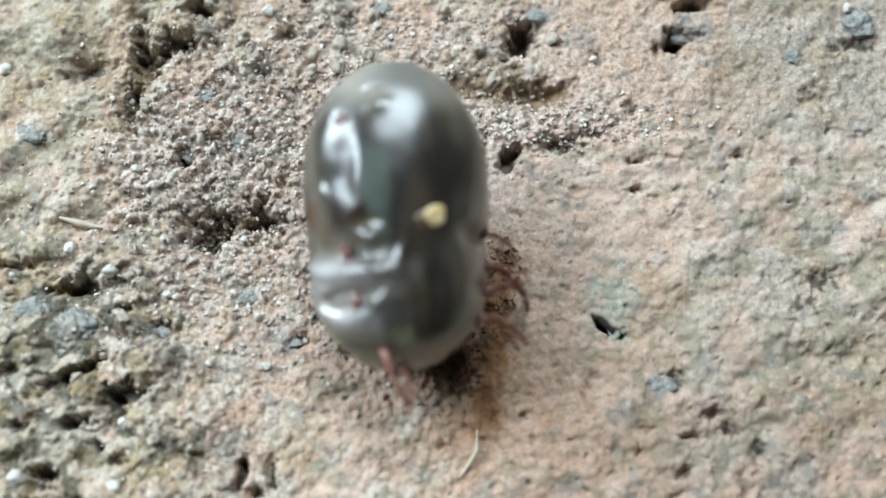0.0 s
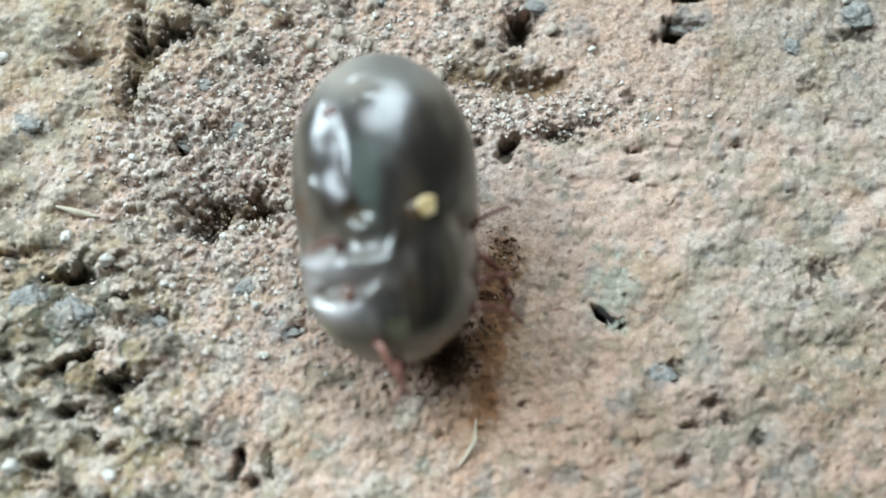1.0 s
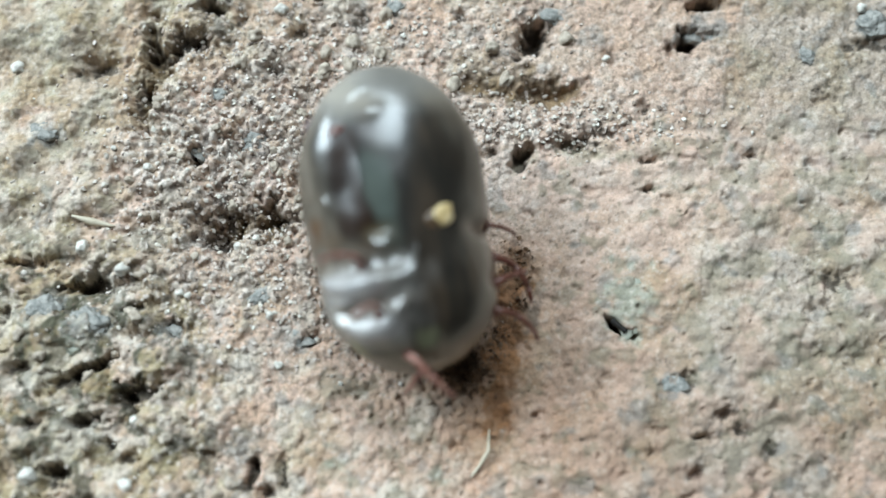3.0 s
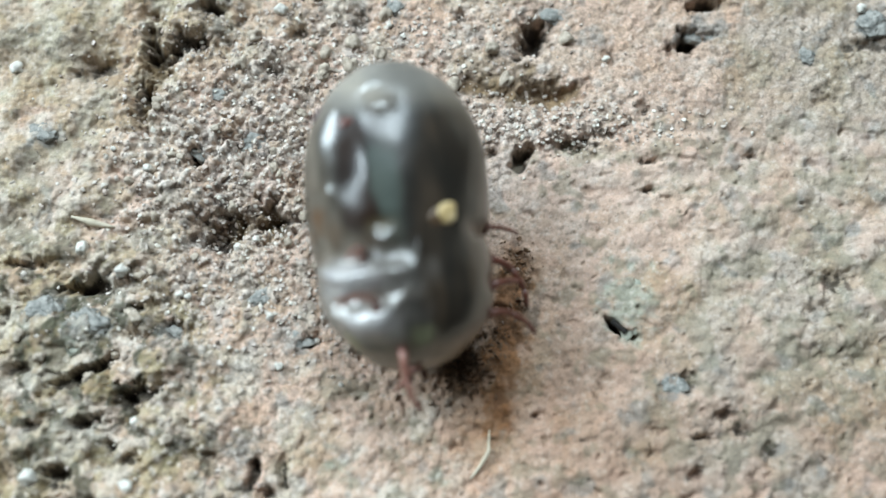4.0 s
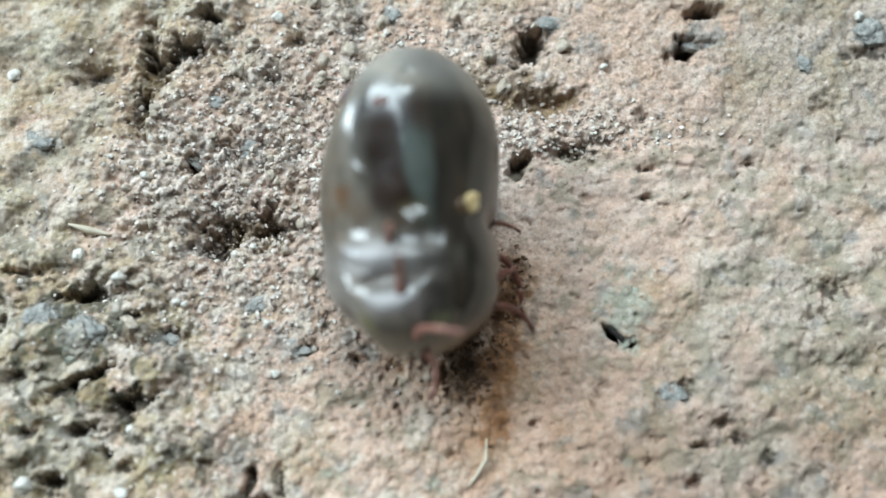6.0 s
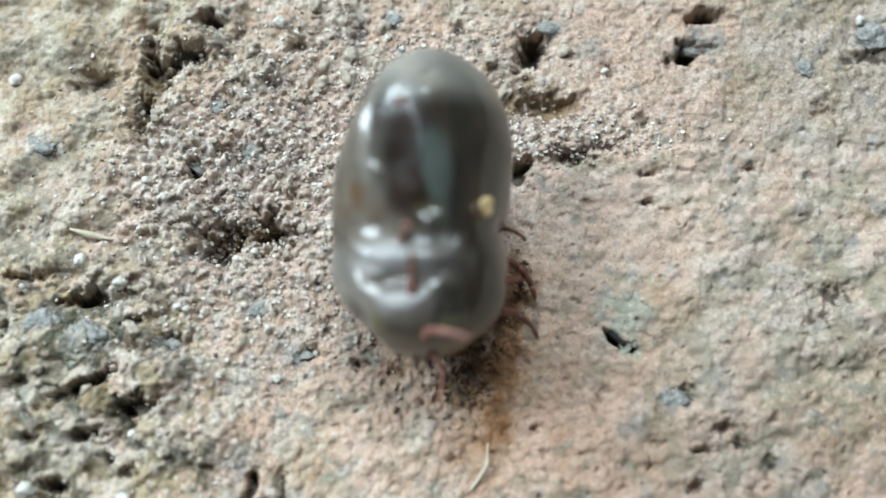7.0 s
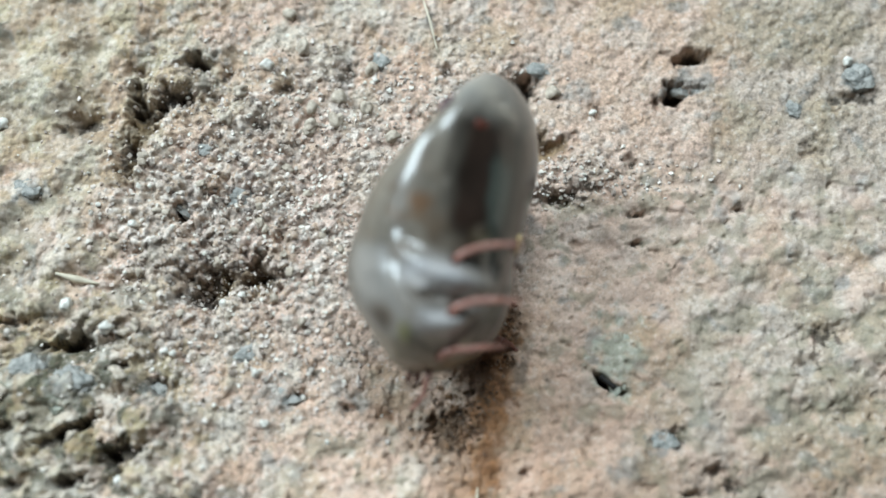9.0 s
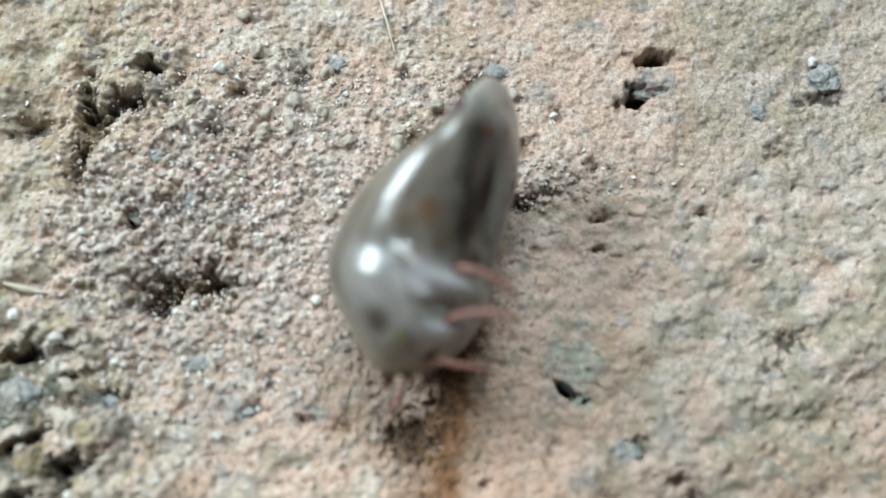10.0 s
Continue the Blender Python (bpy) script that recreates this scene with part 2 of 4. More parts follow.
LUMPS = [
    (-9.56, 8.94, 1.03, 0.59, 5, 0.5),
    (-13.74, 2.29, 0.97, 0.87, 0, 0.5),
    (-14.68, -3.21, 0.86, 0.71, 0, 0.5),
    (-14.22, -7.01, 0.93, 0.52, 20, 0.5),
    (-12.13, -0.49, 0.67, 0.55, 0, 0.5),
    (-6.51, 7.63, 0.69, 0.59, 0, 0.4),
    (10.37, 6.24, 0.43, 0.85, 0, 0.25),
    (1.59, 8.44, 1.33, 1.04, 0, 0.3),
    (14.74, -3.01, 1.23, 0.62, 0, 0.3),
    (-15.32, 4.25, 1.16, 0.92, 0, 0.5),
    (-14.26, 0.36, 0.71, 0.51, 0, 0.4),
    (-12.44, 6.02, 1.28, 0.58, 20, 0.4),
    (-7.5, -2.59, 1.24, 0.62, 0, 0.2),
    (-15.85, 2.51, 0.63, 0.65, 0, 0.4),
    (-9.92, -4.04, 0.82, 0.54, 20, 0.4),
    (8.81, 4.25, 0.85, 1.32, 0, 0.15),
    (-15.35, 8.49, 1.29, 0.91, 0, 0.4),
    (-2.51, -6.89, 1.22, 0.81, 0, 0.15),
    (7.05, -5.68, 1.83, 0.61, 10, 0.2),
    (-9.32, 2.07, 0.84, 0.65, 0, 0.35),
    (-4.66, 0.14, 0.54, 0.72, 0, 0.2),
]


# stones bedded in the concrete: place and half-axes (mm)
BLUE = [(-8.82, 4.07, 0.55, 0.42), (-6.9, 4.29, 0.66, 0.34), (10.04, 8.76, 0.8, 0.42), (-5.43, -3.21, 0.6, 0.45), (-6.6, -1.59, 0.36, 0.3),
        (8.4, -4.86, 0.55, 0.42), (-12.86, -2.63, 0.62, 0.45), (-15.02, 4.47, 0.55, 0.45), (13.9, 7.7, 0.3, 0.26), (-9.96, -3.01, 0.4, 0.34),
        (-8.29, 6.13, 0.33, 0.26), (-1.81, 9.63, 0.4, 0.3), (4.34, 9.29, 0.55, 0.3), (-14.54, -2.07, 0.48, 0.38), (16.4, 8.94, 0.55, 0.45)]
GREEN = [(6.79, -1.76, 0.66, 1.05), (-13.43, -3.42, 0.48, 0.34), (-0.08, -8.09, 0.4, 0.56), (-3.71, -7.89, 0.48, 0.41)]


def blob(x, y, row, power, wx, wy, ragged=1.0):
    cx, cy, a, b, turn, _ = row
    c, s = np.cos(np.radians(turn)), np.sin(np.radians(turn))
    dx, dy = x - cx + wx, y - cy + wy
    u, v = (dx * c + dy * s) / a, (-dx * s + dy * c) / b
    return np.exp(-(((u * u + v * v) * ragged) ** power) * 0.7)


def ground_fields(x, y):
    """Height in mm, and the mineral colour with some painted shade, of the ground at points in mm."""
    near = np.exp(-((np.hypot(x, y * 1.3) / 40.0) ** 6))
    rough = smooth(-3.5, -10.5, x + 1.6 * fbm(x, y, 5, 2, 40)) * 0.9
    rough = np.maximum(rough, 0.55 * smooth(3.0, 8.0, y + 1.5 * fbm(x, y, 4, 2, 41)) * smooth(6, 1, x))
    rough = np.maximum(rough, 0.10 * smooth(8, 13, x + 2 * fbm(x, y, 4, 2, 42)))
    rough = 0.20 + 0.80 * rough
    heap = np.exp(-(((x + 6.5) / 4.5) ** 2 + ((y - 3.2) / 4.0) ** 2))
    crumbly = heap + 0.7 * np.exp(-(((x - 3.5) / 4.0) ** 2 + ((y - 5.2) / 1.5) ** 2))
    crumbly = crumbly + 0.2 * np.exp(-(((x - 0.9) / 1.1) ** 2 + ((y + 4.4) / 1.0) ** 2))
    crumbly = np.clip(crumbly, 0, 1)
    wx, wy = 0.16 * fbm(x, y, 0.7, 3, 50), 0.16 * fbm(x, y, 0.7, 3, 55)
    h = 0.22 * near * fbm(x, y, 6.0, 2, 1) + rough * ((0.34 + 0.06 * crumbly) * fbm(x, y, 2.2, 2, 5, 0.5)) + (0.022 + 0.04 * rough) * fbm(x, y, 0.5, 3, 9, 0.6)
    # crumbs and sand grains of three sizes
    d1, i1 = cells(x + wx, y + wy, 0.62, 60)
    d2, i2 = cells(x + 0.5 * wx, y + 0.5 * wy, 0.30, 64)
    d3, i3 = cells(x, y, 0.165, 68)
    d0, i0 = cells(x + 2.2 * wx, y * 1.25 + 2.2 * wy, 1.55, 72)
    d9, i9 = cells(x + 1.6 * wx, y * 1.15 + 1.6 * wy, 0.95, 76)
    boss0 = np.sqrt(np.clip(1 - (d0 / (0.55 + 0.25 * i0)) ** 2, 0, 1))
    boss9 = np.sqrt(np.clip(1 - (d9 / (0.50 + 0.25 * i9)) ** 2, 0, 1))
    lumpy = smooth(-6.8, -11.0, x + 1.2 * fbm(x, y, 4, 2, 43)) + 0.5 * smooth(-4.5, -8, y) * smooth(-5, -9, x)
    lumpy = np.clip(lumpy * (0.22 + 0.78 * smooth(3, -2, y)), 0, 1)
    h = h + lumpy * (0.34 * boss0 * smooth(0.2, 0.6, i0) + 0.20 * boss9 * smooth(0.25, 0.6, i9))
    # trowel streaks that run aslant
    su, sv = (x * 0.80 + y * 0.60), (-x * 0.60 + y * 0.80)
    even = smooth(1.5, 5.0, x + 1.5 * fbm(x, y, 4, 2, 47)) * smooth(7, 4, y)
    h = h + 0.12 * smooth(3, 11, x) * fbm(su / 2.2, sv, 1.3, 3, 46, 0.5) + 0.07 * even * fbm(x, y, 1.7, 3, 48, 0.55)
    ridged = smooth(-8.5, -11.5, x) * smooth(-1, 2.5, y)
    h = h + 0.30 * ridged * fbm((x * 0.88 + y * 0.47) / 2.4, -x * 0.47 + y * 0.88, 1.5, 2, 162, 0.5)
    dome1 = np.sqrt(np.clip(1 - (d1 / (0.45 + 0.3 * i1)) ** 2, 0, 1))
    dome2 = np.sqrt(np.clip(1 - (d2 / (0.42 + 0.3 * i2)) ** 2, 0, 1))
    dome3 = np.sqrt(np.clip(1 - (d3 / (0.42 + 0.25 * i3)) ** 2, 0, 1))
    g1 = np.clip(0.10 * rough + 0.9 * heap + 0.15 * crumbly, 0, 1) * smooth(0.35, 0.75, i1 + 0.3 * crumbly)
    soft = smooth(-9.5, -13.5, x)
    g2 = np.clip(0.18 - 0.10 * even + 0.35 * rough * (1 - 0.8 * soft) + 0.8 * crumbly, 0, 1.1) * smooth(0.3, 0.6, i2 + 0.2 * crumbly)
    g3 = np.clip(0.20 - 0.12 * even - 0.1 * soft + 0.3 * rough * (1 - 0.8 * soft) + 0.5 * crumbly, 0, 1) * smooth(0.3, 0.6, i3)
    h = h + near * (0.30 * g1 * dome1 + 0.23 * g2 * dome2 + 0.065 * g3 * dome3)
    plain = np.clip(np.maximum(even, smooth(-2.5, -5.5, y) * smooth(-6.5, -4, x)), 0, 1)
    h = h + plain * (0.085 * fbm(x * 0.8, y * 1.2, 0.85, 2, 150, 0.5) + 0.05 * np.abs(fbm(x + y * 0.3, y * 1.5, 1.4, 2, 152)))
    dp, ip = cells(x + 1.5 * wx, (y + 1.5 * wy) * 1.35, 0.72, 154)
    pin = smooth(1.0, 0.25, dp / (0.12 + 0.24 * ((ip * 313.0) % 1.0))) * smooth(0.62, 0.70, ip)
    h = h - 0.10 * pin * (0.35 + 0.65 * plain)
    for row in LUMPS:
        h = h + row[5] * 0.7 * blob(x, y, row, 1.3, wx, wy)
    # dirt in the hollows, darkened beyond it to stand in for their shade
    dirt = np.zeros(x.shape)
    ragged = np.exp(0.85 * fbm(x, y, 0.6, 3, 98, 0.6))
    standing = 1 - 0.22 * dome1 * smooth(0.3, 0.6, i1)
    for rows, power, deep, darkened in ((HOLES, 1.3, 1.35, 1.0), (DIPS_TOP, 1.0, 1.1, 0.9), (DIPS_SIDE, 1.0, 0.9, 0.85), (DIPS_ROUGH, 1.1, 1.3, 1.0)):
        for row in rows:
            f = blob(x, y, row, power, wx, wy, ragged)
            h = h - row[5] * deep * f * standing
            dirt = np.maximum(dirt, f * (0.75 + 0.5 * row[5]) * darkened)
    rust = np.zeros(x.shape)
    for row in RUSTY:
        f = blob(x, y, row, 1.2, 1.6 * wx, 1.6 * wy, ragged)
        h = h - row[5] * 1.0 * f * (0.6 + 0.4 * g2 * dome2)
        rust = np.maximum(rust, f)
    # brown streak that runs down from under the animal
    streak = np.exp(-((x - 2.25 - 0.14 * (y + 4) + 3 * wx) / 0.62) ** 2) * smooth(-9.0, -4.5, y) * smooth(1.2, -1.5, y) * (0.95 + 0.5 * fbm(x * 1.8, y * 0.6, 0.8, 3, 118))
    streak = np.maximum(streak, 0.35 * np.exp(-((x - 1.1 + 2 * wx) / 0.9) ** 2) * smooth(-9.5, -6.5, y) * smooth(-3.5, -5, y))
    # mineral colours
    cool = smooth(0.0, 0.5, 0.5 * fbm(x, y, 7.0, 3, 80) + 0.35 * fbm(x, y, 2.4, 2, 81) + 0.6 * smooth(7, 15, x) * smooth(-7, 1, y) + 0.2 * smooth(8, 15, x) + 0.40 * smooth(-8, -14, x) - 0.05)
    warm = np.stack([0.54 + 0 * x, 0.405 + 0 * x, 0.318 + 0 * x], -1)
    grey = np.stack([0.47 + 0 * x, 0.405 + 0 * x, 0.335 + 0 * x], -1)
    col = warm * (1 - cool[..., None]) + grey * cool[..., None]
    ochre = smooth(0.15, 0.6, fbm(x, y, 1.7, 3, 84))[..., None] * 0.28
    col = col * (1 - ochre) + col * np.array([0.93, 0.80, 0.62]) * ochre
    slate = smooth(0.28, 0.62, fbm(x, y, 1.3, 3, 88) + 0.22 * rough - 0.1 - 0.25 * lumpy - 0.35 * (crumbly - heap) - 0.18 * heap)[..., None] * 0.7
    col = col * (1 - slate) + np.array([0.27, 0.275, 0.26]) * slate
    chalk = smooth(0.10, 0.55, fbm(x, y, 1.6, 3, 92) + 0.14 * rough + 0.15 * heap + 0.12 * lumpy + 0.3 * lumpy * boss0 * smooth(0.4, 0.7, i0) - 0.30 * smooth(0, 6, x) * smooth(3, -1, y))[..., None] * (0.8 - 0.35 * smooth(-1, 4, x))[..., None]
    col = col * (1 - chalk) + (np.array([0.54, 0.50, 0.42]) + np.array([0.03, -0.005, 0.005]) * smooth(-2, 2, x)[..., None]) * chalk
    moss = smooth(0.06, 0.34, fbm(x, y, 1.1, 3, 100) - 0.14 + 0.32 * lumpy)[..., None] * (0.10 + (0.72 + 0.15 * smooth(-8, -5, y) * smooth(2, -1, y))[..., None] * lumpy[..., None])
    col = col * (1 - moss) + np.array([0.085, 0.085, 0.055]) * moss
    algae = (smooth(0.0, 0.45, fbm(x, y, 3.2, 3, 140) + 1.0 * smooth(4, 9, y) * smooth(-4, -10, x) + 0.30 * smooth(9, 15, x) + 0.3 * smooth(-9, -13, x) - 0.15) * 0.6)[..., None]
    col = col * (1 - algae) + col * np.array([0.72, 0.73, 0.60]) * algae
    stain = (smooth(0.08, 0.38, fbm(x, y, 1.4, 3, 137)) * (0.06 + 0.55 * np.clip(lumpy + 0.4 * smooth(-6, -10, x), 0, 1)))[..., None]
    col = col * (1 - stain) + np.array([0.38, 0.32, 0.18]) * stain
    lime = (smooth(0.12, 0.42, fbm(x, y, 1.8, 3, 138)) * (0.10 + 0.35 * lumpy))[..., None]
    col = col * (1 - lime) + np.array([0.60, 0.575, 0.50]) * lime
    umber = (smooth(0.22, 0.48, fbm(x, y, 0.9, 3, 133)) * (0.12 + 0.38 * np.clip(rough - 0.2, 0, 1)))[..., None]
    col = col * (1 - umber) + np.array([0.33, 0.22, 0.11]) * umber
    green_dust = np.zeros(x.shape)
    for n, (cx, cy, a, b) in enumerate(GREEN):
        green_dust = np.maximum(green_dust, (0.6 if n else 1.0) * blob(x, y, (cx, cy, a * 1.2, b * 1.15, 0, 0), 1.0, 2.0 * wx, 2.0 * wy, ragged))
    k = (smooth(0.2, 0.8, green_dust + 0.45 * fbm(x, y, 0.5, 3, 134)) * 0.75)[..., None]
    col = col * (1 - k) + np.array([0.35, 0.40, 0.33]) * k
    grey_dust = np.zeros(x.shape)
    for cx, cy, a, b in BLUE:
        grey_dust = np.maximum(grey_dust, blob(x, y, (cx, cy, a * 1.15, b * 1.15, 0, 0), 1.0, 1.5 * wx, 1.5 * wy, ragged))
    k = (smooth(0.3, 0.8, grey_dust + 0.35 * fbm(x, y, 0.4, 3, 108)) * 0.7)[..., None]
    col = col * (1 - k) + np.array([0.235, 0.25, 0.24]) * k
    k = (smooth(0.05, 0.45, fbm(x, y, 0.55, 4, 116, 0.6)) * (0.7 * heap + 0.3 * crumbly) * 0.28)[..., None]
    col = col * (1 - k) + np.array([0.15, 0.11, 0.075]) * k
    k = (0.45 * heap)[..., None]
    col = col * (1 - k) + np.array([0.55, 0.48, 0.44]) * k
    k = (0.4 * np.exp(-((x / 7.0) ** 2) - ((y - 4.0) / 3.6) ** 2))[..., None]
    col = col * (1 - k) + np.array([0.60, 0.52, 0.475]) * k
    # fine specks of every mineral
    speck = fbm(x, y, 0.22, 2, 112, 0.6)
    k = (smooth(0.42, 0.62, speck) * 0.55)[..., None]
    col = col * (1 - k) + np.array([0.20, 0.165, 0.125]) * k
    k = (smooth(0.42, 0.62, -speck) * 0.35)[..., None]
    col = col * (1 - k) + np.array([0.72, 0.67, 0.60]) * k
    for ident, dome, amount in ((i1, g1 * dome1, 0.55), (i2, g2 * dome2, 0.7), (i3, g3 * dome3, 0.8)):
        r = (ident * 7919.0) % 1.0
        tint = np.where((r < 0.16)[..., None], np.array([0.70, 0.67, 0.61]),
               np.where((r < 0.30)[..., None], np.array([0.44, 0.34, 0.25]),
               np.where((r < 0.40)[..., None], np.array([0.12, 0.11, 0.10]), col * (0.75 + 0.5 * ((ident * 1237.0) % 1.0))[..., None])))
        k = (np.clip(dome * 1.5, 0, 1) * amount)[..., None]
        col = col * (1 - k) + tint * k
    # hollows: dirt colour, with their shade put into it
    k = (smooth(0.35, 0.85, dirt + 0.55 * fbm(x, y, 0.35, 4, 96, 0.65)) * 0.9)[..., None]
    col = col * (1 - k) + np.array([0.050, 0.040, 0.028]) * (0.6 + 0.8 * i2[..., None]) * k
    k = (pin * (0.30 + 0.35 * ((ip * 91.0) % 1.0)))[..., None]
    col = col * (1 - k) + np.array([0.15, 0.105, 0.065]) * k
    rosy = (smooth(0.1, 0.5, fbm(x, y, 1.5, 2, 156)) * plain * 0.35)[..., None]
    col = col * (1 - rosy) + np.array([0.60, 0.42, 0.33]) * rosy
    mossy = (smooth(0.22, 0.5, fbm(x, y, 1.1, 3, 158) + 0.12 * smooth(6, 12, x)) * plain * 0.45)[..., None]
    col = col * (1 - mossy) + np.array([0.20, 0.20, 0.135]) * mossy
    k = np.clip(streak * 1.5, 0, 1)[..., None] * 0.85
    col = col * (1 - k) + np.array([0.29, 0.15, 0.058]) * (0.7 + 0.6 * i2[..., None]) * k
    k = np.clip(np.maximum(rust * 0.75, streak * 0.5), 0, 1)[..., None]
    col = col * (1 - k) + col * np.array([0.42, 0.30, 0.19]) * k
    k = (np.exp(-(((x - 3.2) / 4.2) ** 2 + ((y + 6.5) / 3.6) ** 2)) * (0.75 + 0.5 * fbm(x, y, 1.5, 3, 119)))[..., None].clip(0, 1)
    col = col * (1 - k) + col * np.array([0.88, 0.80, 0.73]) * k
    # mossy brown bands in the crumbled hollows
    band = np.exp(-(((x - 3.0) / 2.3) ** 4 + ((y - 6.45 + 0.10 * (x - 3.0) + 1.5 * wy) / 0.75) ** 2) * ragged)
    band = np.maximum(band, 0.8 * np.exp(-(((x + 7.0) / 1.7) ** 2 + ((y - 1.1) / 0.9) ** 2) * ragged))
    band = np.maximum(band, 0.7 * np.exp(-(((x + 10.9) / 0.8) ** 2 + ((y - 6.9) / 2.2) ** 2) * ragged))
    k = (smooth(0.25, 0.75, band + 0.35 * fbm(x, y, 0.5, 3, 142)) * 0.72)[..., None]
    col = col * (1 - k) + np.array([0.17, 0.125, 0.065]) * (0.55 + 0.9 * i2[..., None]) * k
    # broad darker zone, deepening towards +x and -y
    lower_right_dark = (smooth(0, -7, y) * smooth(-1, 7, x) * (0.34 + 0.2 * fbm(x, y, 3.0, 3, 139)))[..., None].clip(0, 1)
    col = col * (1 - lower_right_dark) + col * np.array([0.46, 0.40, 0.35]) * lower_right_dark
    # debris soil under the fore end, darkened for the animal's shadow
    soil_shade = smooth(0.3, 0.8, np.exp(-((((x - 0.85) / 0.75) ** 2 + ((y + 4.25) / 0.85) ** 2) * ragged) ** 1.2) + 0.3 * fbm(x, y, 0.35, 3, 104))[..., None] * 0.85
    col = col * (1 - soil_shade) + np.array([0.085, 0.055, 0.033]) * (0.5 + i2[..., None]) * soil_shade
    # grey-brown smear of soil
    soil_shade = smooth(0.3, 0.85, np.exp(-((((x - 3.3 - 0.25 * (y + 2.4)) / 0.32) ** 2 + ((y + 2.4) / 0.9) ** 2) * ragged) ** 1.2) + 0.4 * fbm(x, y, 0.5, 3, 141))[..., None] * 0.82
    col = col * (1 - soil_shade) + np.array([0.15, 0.115, 0.085]) * (0.6 + 0.8 * i2[..., None]) * soil_shade
    # brown patch that paints the animal's shade beside its flank
    soil_shade = smooth(0.25, 0.85, np.exp(-((((x - 2.55 - 0.1 * (y + 1.6)) / 0.75) ** 2 + ((y + 1.5) / 1.9) ** 2) * ragged) ** 1.2) + 0.35 * fbm(x, y, 0.5, 3, 160))[..., None] * 0.5
    col = col * (1 - soil_shade) + np.array([0.17, 0.085, 0.042]) * (0.5 + i2[..., None]) * soil_shade
    col = np.array([0.47, 0.40, 0.32]) + (col - np.array([0.47, 0.40, 0.32])) * near[..., None]
    # a little darker towards +x
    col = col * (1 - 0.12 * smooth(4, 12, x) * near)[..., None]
    fineness = np.clip(1 - 0.45 * smooth(-9.5, -13, x) - 0.6 * plain * (1 - crumbly), 0.2, 1)
    return h, np.clip(col * np.array([1.05, 1.0, 1.0]), 0.01, 0.9), fineness


def spread(low, high, step, far):
    """Even steps from low to high, then ever wider ones out to far."""
    mid_line = np.arange(low, high + step / 2, step)
    out, gap, at = [], step, 0.0
    while at < far:
        gap *= 1.35
        at += gap
        out.append(at)
    out = np.array(out)
    return np.concatenate([low - out[::-1], mid_line, high + out])


def build_ground():
    xs, ys = spread(-20.0, 21.5, 0.05, 2600), spread(-12.0, 15.0, 0.05, 2600)
    gx, gy = np.meshgrid(xs, ys)
    h, col, fineness = ground_fields(gx, gy)
    nx, ny = len(xs), len(ys)
    co = np.stack([gx, gy, h], -1).reshape(-1, 3) * MM
    idx = np.arange(nx * ny).reshape(ny, nx)
    quads = np.stack([idx[:-1, :-1], idx[:-1, 1:], idx[1:, 1:], idx[1:, :-1]], -1).reshape(-1, 4)
    me = bpy.data.meshes.new("ground")
    me.vertices.add(len(co))
    me.vertices.foreach_set("co", co.ravel())
    me.loops.add(quads.size)
    me.loops.foreach_set("vertex_index", quads.ravel().astype(np.int32))
    me.polygons.add(len(quads))
    me.polygons.foreach_set("loop_start", np.arange(0, quads.size, 4, dtype=np.int32))
    me.polygons.foreach_set("use_smooth", np.ones(len(quads), dtype=bool))
    me.update(calc_edges=True)
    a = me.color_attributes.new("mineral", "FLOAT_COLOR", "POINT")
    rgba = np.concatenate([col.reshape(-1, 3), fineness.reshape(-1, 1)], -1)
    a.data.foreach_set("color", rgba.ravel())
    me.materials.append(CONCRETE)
    ob = new("ground", me)
    return tagged(ob, "weathered pitted concrete, beige and grey with sandy crumbs", "ground", kind="structure")


build_ground()


def height_at(x, y):
    return float(ground_fields(np.array([[x]], float), np.array([[y]], float))[0][0, 0])


# ---- unseen porch, added to close the place and shape the light ----
def slab(name, centre, size, turn, mat, label, category):
    bm = bmesh.new()
    bmesh.ops.create_cube(bm, size=1.0)
    bmesh.ops.scale(bm, vec=size, verts=bm.verts)
    bmesh.ops.bevel(bm, geom=bm.edges[:], offset=0.01, segments=1, affect="EDGES")
    ob = part(name, bm, mat, None)
    ob.matrix_world = Matrix.Translation(centre) @ Matrix.Rotation(turn, 4, "Z")
    return tagged(ob, label, category, kind="structure")


